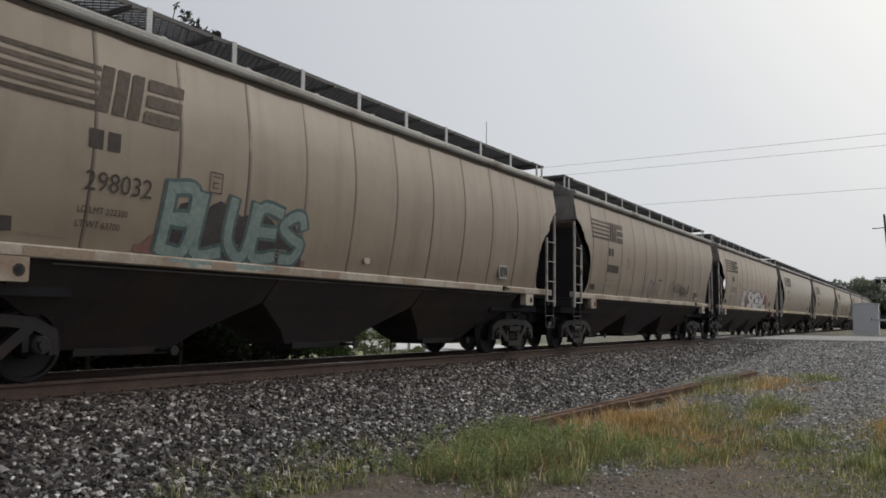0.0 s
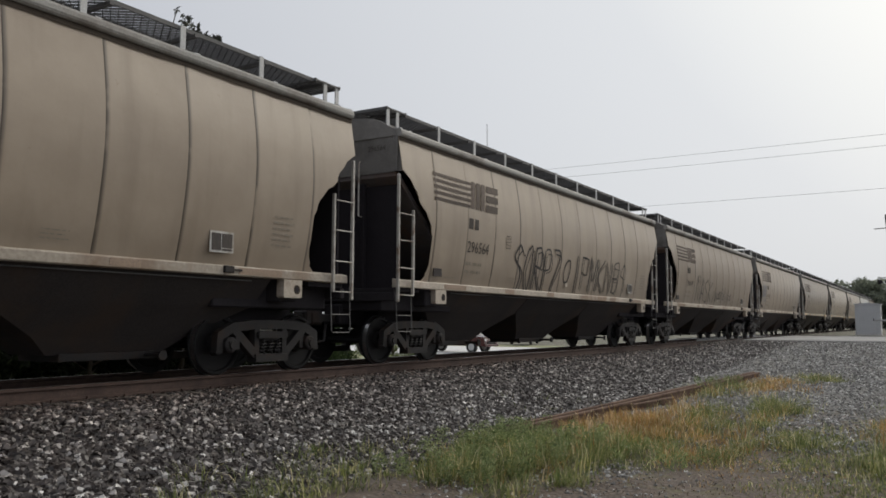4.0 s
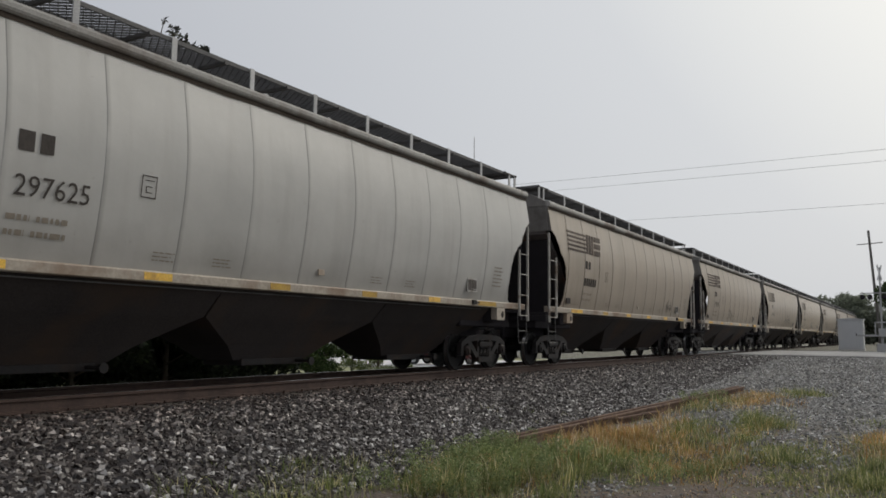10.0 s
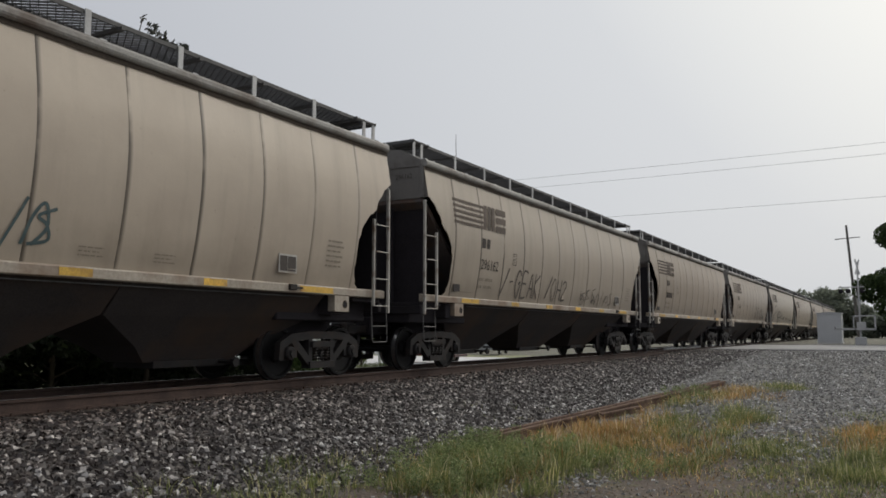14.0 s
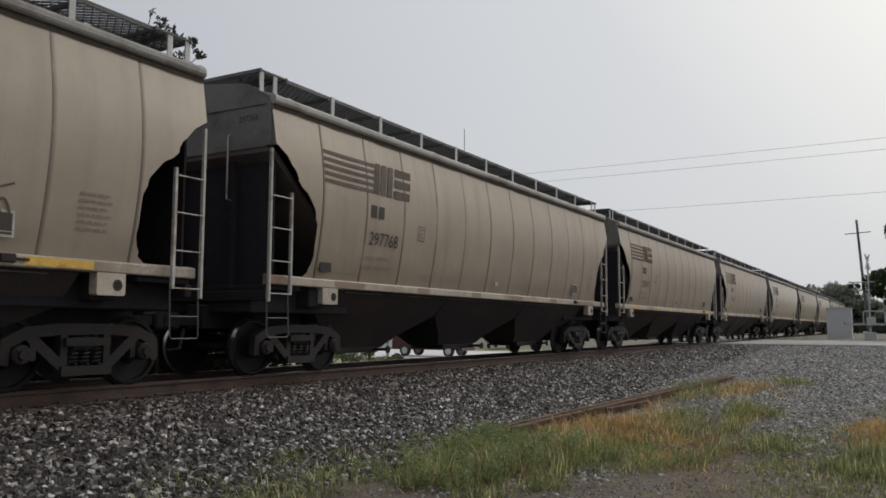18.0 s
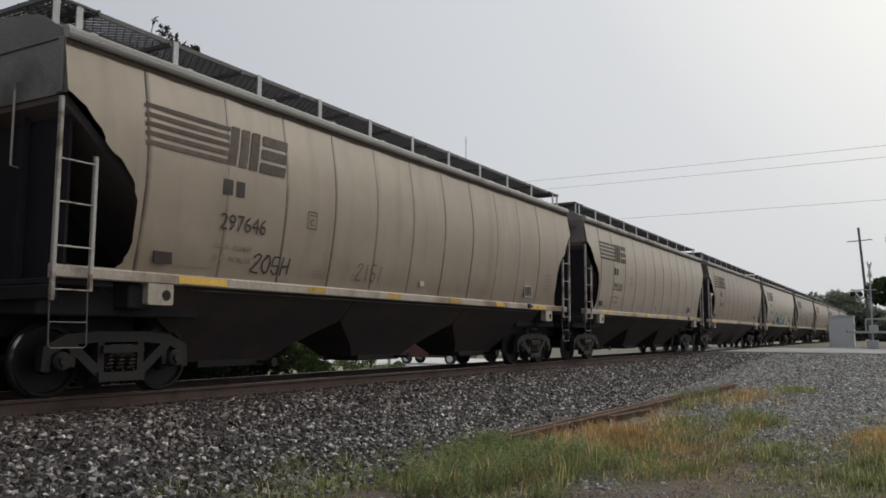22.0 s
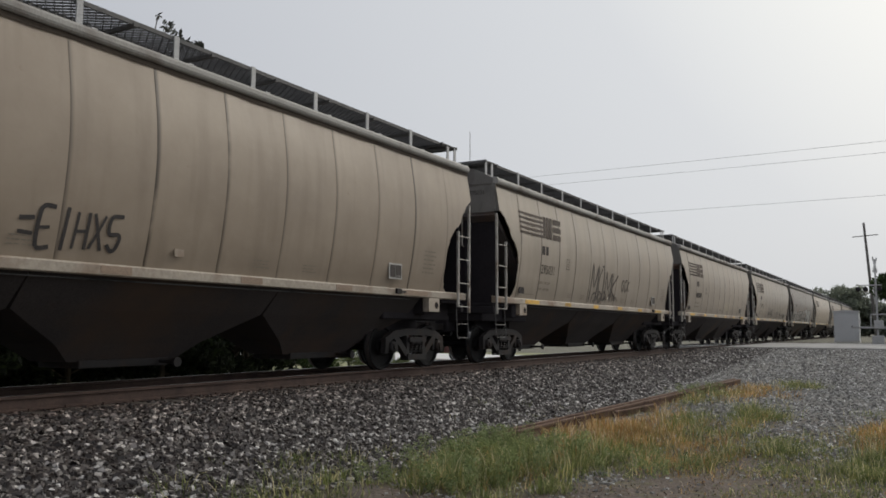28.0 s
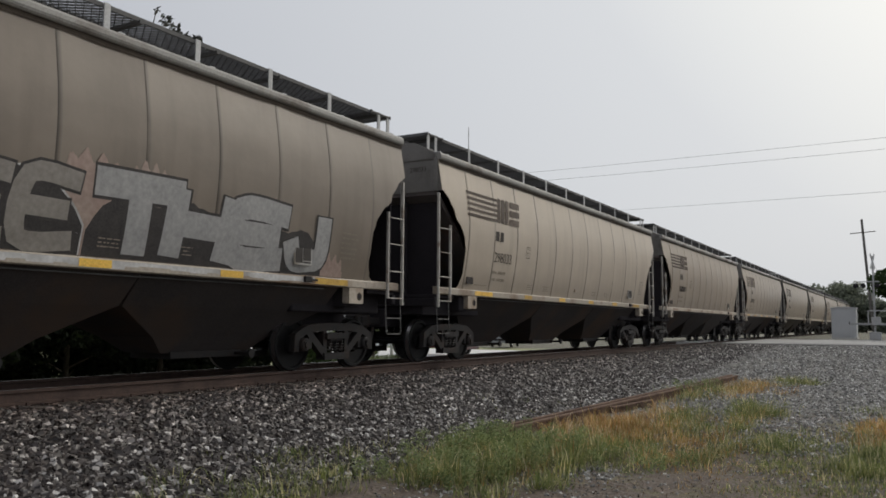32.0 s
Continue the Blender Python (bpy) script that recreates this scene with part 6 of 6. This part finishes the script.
LEAF = blade_material("dark_tree_leaves", [(0.0, (0.025, 0.045, 0.018)), (0.5, (0.045, 0.075, 0.028)), (1.0, (0.085, 0.12, 0.045))])
FAR_LEAF = blade_material("haze_tinted_leaves", HAZY_LEAF_STOPS, 0.6)
GREY_LEAF = blade_material("grey_tree_leaves", [(0.0, (0.05, 0.052, 0.048)), (0.5, (0.08, 0.083, 0.075)), (1.0, (0.13, 0.135, 0.12))], 0.2)
# Far darker than leaves are: the dense shade is put into the colour.
SHADE_LEAF = blade_material("shade_dark_undergrowth_leaves", [(0.0, (0.008, 0.012, 0.007)), (0.5, (0.014, 0.021, 0.011)), (1.0, (0.028, 0.040, 0.020))])
PALE_LEAF = blade_material("pale_shrub_leaves", [(0.0, (0.10, 0.14, 0.06)), (0.5, (0.17, 0.21, 0.09)), (1.0, (0.30, 0.34, 0.18))])
BARK = grimy("bark", (0.06, 0.05, 0.04), (0.12, 0.10, 0.08), 0.95, scale=4)


def tree(name, label, x, y, z, h, spread, leaves, leaf, seed, mat=LEAF, low=0.3, top=None):
    r = random.Random(seed)
    t = thing(name, label, "tree" if name == "tree" else "shrub", (x, y, z))
    g = Geo()
    centres = []
    g.tube([(0, 0, -0.2), (0.05, 0.03, h * 0.3), (0.0, 0.1, h * 0.6), (0.1, 0, h * 0.86)], [0.03 * h, 0.024 * h, 0.015 * h, 0.004 * h], 8)
    for i in range(16):
        a, b = i * 2.4 + r.uniform(-0.4, 0.4), r.uniform(low, 0.85)
        reach = spread * (1.1 - 0.75 * abs(b - 0.45)) * r.uniform(0.6, 1.0)
        e = (math.cos(a) * reach, math.sin(a) * reach, h * min(0.93, b + r.uniform(0.04, 0.18)))
        g.tube([(0, 0, h * b * 0.8), (e[0] * 0.5, e[1] * 0.5, h * b * 0.8 + 0.6 * (e[2] - h * b * 0.8)), e], [0.010 * h, 0.006 * h, 0.002 * h], 6)
        centres.append((*e, spread * r.uniform(0.26, 0.42)))
        centres.append((e[0] * 0.6, e[1] * 0.6, e[2] * 0.97, spread * r.uniform(0.24, 0.36)))
    centres += [(r.uniform(-0.2, 0.2) * spread, r.uniform(-0.2, 0.2) * spread, h * 0.88, spread * 0.3), (0, 0, h * 0.7, spread * 0.4)]
    if top:
        centres += top
        for q in top:
            g.tube([(0, 0, h * 0.8), q[:3]], [0.004 * h, 0.0015 * h], 5)
    part("trunk", g.mesh("trunk", BARK, smooth=True), t)
    v, f = leaf_cloud(centres, leaves, leaf, seed)
    part("crown", array_mesh("crown", v, f, mat), t)
    return t


TREE_TOP = [(0.0, 0.95, 10.65, 0.10), (0.0, 1.3, 10.45, 0.20), (0.05, 1.65, 10.3, 0.20), (0.0, 1.5, 9.95, 0.22), (-0.05, 2.05, 10.12, 0.26), (-0.05, 2.55, 10.2, 0.22), (0.0, 2.9, 9.9, 0.2), (0.0, 2.1, 9.5, 0.3), (0.0, 2.35, 9.3, 0.3)]
tree("tree", "tall broadleaf tree rising behind the train", -19.5, 15.25, -1.2, 9.3, 1.7, 6500, 0.11, 3, GREY_LEAF, top=[(a, b, c + 0.85, d) for a, b, c, d in TREE_TOP])
tree("tree", "dark broadleaf tree beyond the crossing", 1.3, 66, -0.1, 8.6, 3.3, 40000, 0.15, 5, low=0.05)
tree("tree", "dark broadleaf tree beyond the crossing", 9.5, 74, -0.1, 11.0, 4.5, 16000, 0.2, 6, low=0.2)
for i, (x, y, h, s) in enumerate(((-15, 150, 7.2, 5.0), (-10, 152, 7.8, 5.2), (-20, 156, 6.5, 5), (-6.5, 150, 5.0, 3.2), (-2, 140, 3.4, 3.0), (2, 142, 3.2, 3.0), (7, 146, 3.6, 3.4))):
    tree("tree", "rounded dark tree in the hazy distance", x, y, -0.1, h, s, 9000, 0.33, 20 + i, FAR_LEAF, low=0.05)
for i, (x, y, h, s) in enumerate(((-19.4, 27.7, 2.0, 0.75), (-20.9, 27.9, 1.8, 0.8), (-19.6, 30.0, 0.7, 0.5))):
    tree("shrub", "pale green shrub on the grass verge", x, y, float(ground_z(x, y)), h, s, 3500, 0.05, 40 + i, PALE_LEAF, low=0.0)
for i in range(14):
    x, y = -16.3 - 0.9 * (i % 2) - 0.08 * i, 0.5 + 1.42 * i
    tree("shrub", "dense dark shrub beside the tracks", x, y, float(ground_z(x, y)), 2.9 + 0.5 * (i % 2), 1.5, 9500, 0.10, 60 + i, SHADE_LEAF, low=0.0)
# Second row, added to stop bright ground showing between the shrubs.
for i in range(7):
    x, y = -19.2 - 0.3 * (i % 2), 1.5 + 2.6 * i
    tree("shrub", "dense dark shrub beside the tracks", x, y, float(ground_z(x, y)), 4.0 + 0.5 * (i % 2), 2.0, 7000, 0.14, 80 + i, SHADE_LEAF, low=0.0)

for i, (x, y, h, s) in enumerate(((-19.6, 24.4, 1.7, 0.8), (-20.8, 25.4, 2.0, 0.9), (-18.9, 22.6, 1.6, 0.8))):
    tree("shrub", "green shrub on the grass verge", x, y, float(ground_z(x, y)), h, s, 4500, 0.06, 50 + i, LEAF, low=0.0)
# leafy weeds among the grass
r = random.Random(5)
weeds = [(x, y, float(ground_z(x, y)) + h * q, 0.05 + 0.05 * q) for x, y, h in ((r.uniform(-5.3, -3.7), r.uniform(7.2, 10.2), r.uniform(0.12, 0.34)) for _ in range(90)) for q in (0.3, 0.65, 1.0)]
weeds += [(x, y, float(ground_z(x, y)) + h, 0.07) for x, y, h in ((r.uniform(-3.6, -2.3), r.uniform(8.8, 10.6), r.uniform(0.05, 0.2)) for _ in range(40))]
weeds += [(x, y, float(ground_z(x, y)) + h, 0.09) for x, y, h in ((r.uniform(-4.5, -3.8), r.uniform(17.4, 19.8), r.uniform(0.08, 0.3)) for _ in range(22))]
WEED_LEAF = blade_material("fresh_weed_leaves", [(0.0, (0.13, 0.18, 0.075)), (0.5, (0.25, 0.32, 0.14)), (1.0, (0.45, 0.50, 0.27))])
wv, wf = leaf_cloud(weeds, 20000, 0.015, 9)
one("leafy_weeds", array_mesh("leafy_weeds", wv, wf, WEED_LEAF), "fresh green leafy weeds among the grass", "weeds", "stuff")

# ---- beyond the track ----
WALL_WHITE = grimy("white_siding", (0.72, 0.72, 0.71), (0.80, 0.80, 0.79), 0.6, scale=0.8, relief=0.05, vary=0)
ROOF_DARK = grimy("grey_shingle", (0.14, 0.14, 0.14), (0.2, 0.2, 0.2), 0.9, scale=2)
house = thing("white_building", "low white building across the tracks", "building", (-49, 69, -1.25), 90)
part("wall", Geo().box(-5, 5, -9, 9, 0, 4.2, 0.02).mesh("wall", WALL_WHITE), house)
part("roof", Geo().prism([(-5.4, 4.2), (5.4, 4.2), (0, 5.6)], -9.4, 9.4, "y").mesh("roof", ROOF_DARK), house)
for y in (-5, 0, 5):
    w = part("window", Geo().box(5.0, 5.06, y - 0.6, y + 0.6, 1.2, 2.5, 0.01).mesh("window", CABIN), house)
    part("pane", Geo().box(5.06, 5.07, y - 0.5, y + 0.5, 1.3, 2.4).mesh("pane", DARK_SHEET), w)
one("steel_post", Geo().turned([(0, 0.09), (6, 0.07), (6.02, 0.03)], 10, "z").mesh("lamp_post", GALV, smooth=True), "grey steel post on the verge", "post", at=(-25.3, 38.0, -1.3))

CAR_RED = grimy("dark_red_car_paint", (0.05, 0.010, 0.012), (0.065, 0.013, 0.015), 0.2, scale=1, relief=0, vary=0)
CAR_GREY = grimy("grey_car_paint", (0.22, 0.23, 0.24), (0.28, 0.29, 0.30), 0.3, scale=1, relief=0, vary=0)
GLASS = grimy("car_window", (0.02, 0.022, 0.025), (0.03, 0.033, 0.036), 0.08, relief=0, vary=0)
RUBBER = grimy("tyre_rubber", (0.02, 0.02, 0.02), (0.035, 0.035, 0.035), 0.9)
HEADLAMP = grimy("clear_headlamp", (0.6, 0.6, 0.6), (0.72, 0.72, 0.72), 0.15, relief=0, vary=0)
TAIL = grimy("red_lens", (0.5, 0.03, 0.03), (0.6, 0.05, 0.05), 0.2, relief=0, vary=0)


def parked_vehicle(name, label, category, x, y, paint, pickup, rz=-90):
    c = thing(name, label, category, (x, y, -1.14), rz)
    body = [(-2.6, 0.45), (2.55, 0.45), (2.65, 0.7), (2.55, 1.0), (1.35, 1.12), (0.75, 1.75), (-0.55, 1.78)]
    body += [(-0.75, 1.15), (-2.6, 1.1)] if pickup else [(-2.2, 1.7), (-2.6, 1.05)]
    part("body", Geo().prism(body, -0.92, 0.92, "x").mesh("body", paint), c)
    for s in (-1, 1):
        part("side_window", Geo().prism([(1.1, 1.15), (0.68, 1.66), (-0.45, 1.68), (-0.55, 1.17)], s * 0.925 - 0.006, s * 0.925 + 0.006, "x").mesh("side_window", GLASS), c)
        part("tail_lamp", Geo().box(s * 0.8 - 0.08, s * 0.8 + 0.08, -2.63, -2.59, 0.75, 1.05, 0.01).mesh("tail_lamp", TAIL), c)
        for y2 in (-1.6, 1.7):
            w = part("wheel", Geo().turned([(-0.1, 0.30), (-0.1, 0.37), (0.1, 0.37), (0.1, 0.30)], 20, "x", (s * 0.86, y2, 0.37)).mesh("wheel", RUBBER, smooth=True), c)
            part("rim", Geo().turned([(-0.105, 0.22), (0.105, 0.22)], 16, "x", (s * 0.86, y2, 0.37)).mesh("rim", GALV), w)
        part("headlamp", Geo().box(s * 0.72 - 0.13, s * 0.72 + 0.13, 2.56, 2.64, 0.74, 0.88, 0.02).mesh("headlamp", HEADLAMP), c)
    part("windscreen", Geo().prism([(1.33, 1.15), (0.79, 1.72), (0.80, 1.735), (1.345, 1.165)], -0.76, 0.76, "x").mesh("windscreen", GLASS), c)
    part("grille", Geo().box(-0.5, 0.5, 2.60, 2.66, 0.58, 0.76, 0.01).mesh("grille", BLACK), c)
    part("bumper", Geo().box(-0.9, 0.9, -2.72, -2.58, 0.45, 0.62, 0.02).mesh("bumper", GALV), c)
    part("bumper", Geo().box(-0.9, 0.9, 2.60, 2.70, 0.40, 0.56, 0.02).mesh("bumper", paint), c)
    return c


parked_vehicle("waiting_car", "dark red car waiting on the road at the crossing", "car", -27.2, 46.2, CAR_RED, False)
parked_vehicle("parked_car", "grey car parked beyond the crossing road", "car", -32.4, 67.5, CAR_GREY, False, 195)


# ---- a small bird that crosses in front of the train ----
FEATHER = grimy("dark_feathers", (0.03, 0.028, 0.03), (0.06, 0.055, 0.055), 0.7, scale=30, fine=200, vary=0)
bird = thing("small_bird", "small dark bird flying past the train", "bird", (30, 20, 12))
part("body", Geo().turned([(-0.075, 0.004), (-0.04, 0.018), (0.0, 0.024), (0.04, 0.019), (0.055, 0.014), (0.07, 0.012), (0.085, 0.002)], 10, "y").mesh("body", FEATHER, smooth=True), bird)
part("tail", Geo().prism([(-0.006, -0.06), (0.006, -0.06), (0.022, -0.12), (0.0, -0.108), (-0.022, -0.12)], -0.003, 0.003, "z").mesh("tail", FEATHER), bird)
wings = [part("wing", Geo().prism([(s * 0.01, 0.03), (s * 0.07, 0.035), (s * 0.15, -0.03), (s * 0.07, -0.02), (s * 0.01, -0.025)][::s], -0.003, 0.003, "z").mesh("wing", FEATHER), bird) for s in (-1, 1)]


# ---- movement ----
def run_at(t):
    return float(np.interp(t, [r[0] for r in RUN], [r[1] for r in RUN]))


def motions():
    for k, car in cars.items():
        walk(car, [(t, pose(TRACK, car_middle(k) - s, 0)) for t, s in RUN])
    path = [(0, 80, 60, 23.19), (22.3, 11.0, 22.4, 10.39), (22.7, 1.62, 22.5, 8.99), (22.8, -0.66, 22.56, 8.91), (22.9, -3.3, 22.44, 8.71), (23.0, -5.54, 21.82, 9.13),
            (23.1, -7.22, 20.98, 9.95), (23.2, -8.56, 19.9, 11.15), (23.5, -12, 17.0, 16.19), (25, -28, -4, 35.19), (32, -120, -120, 79.19)]
    walk(bird, [(t, pose(x, y, z, 5, 0, 95)) for t, x, y, z in path])
    for wing, s in zip(wings, (1, -1)):
        beat = [(22.4 + 0.04 * i, pose(0, 0, 0, 0, s * 38 * math.sin(i * 1.25), 0)) for i in range(28)]
        walk(wing, [(0, pose(0, 0, 0))] + beat + [(32, pose(0, 0, 0))])
    # every axle turns by the distance run; axles in the same place on their truck share one track of keys
    shared = {}
    for o in bpy.data.objects:
        if o.name.startswith("wheelset"):
            y = round(o.location.y, 3)
            if y not in shared:
                walk(o, [(i / 30, pose(0, y, 0.457, math.degrees(smooth_run(i / 30) / 0.457))) for i in range(961)])
                shared[y] = o.animation_data
            else:
                o.rotation_mode = "QUATERNION"
                o.animation_data_create()
                o.animation_data.action = shared[y].action
                o.animation_data.action_slot = shared[y].action_slot


def smooth_run(t):
    s = sum(run_at(min(32, max(0, t + d))) for d in (-0.5, -0.25, 0, 0.25, 0.5)) / 5
    return s


motions()
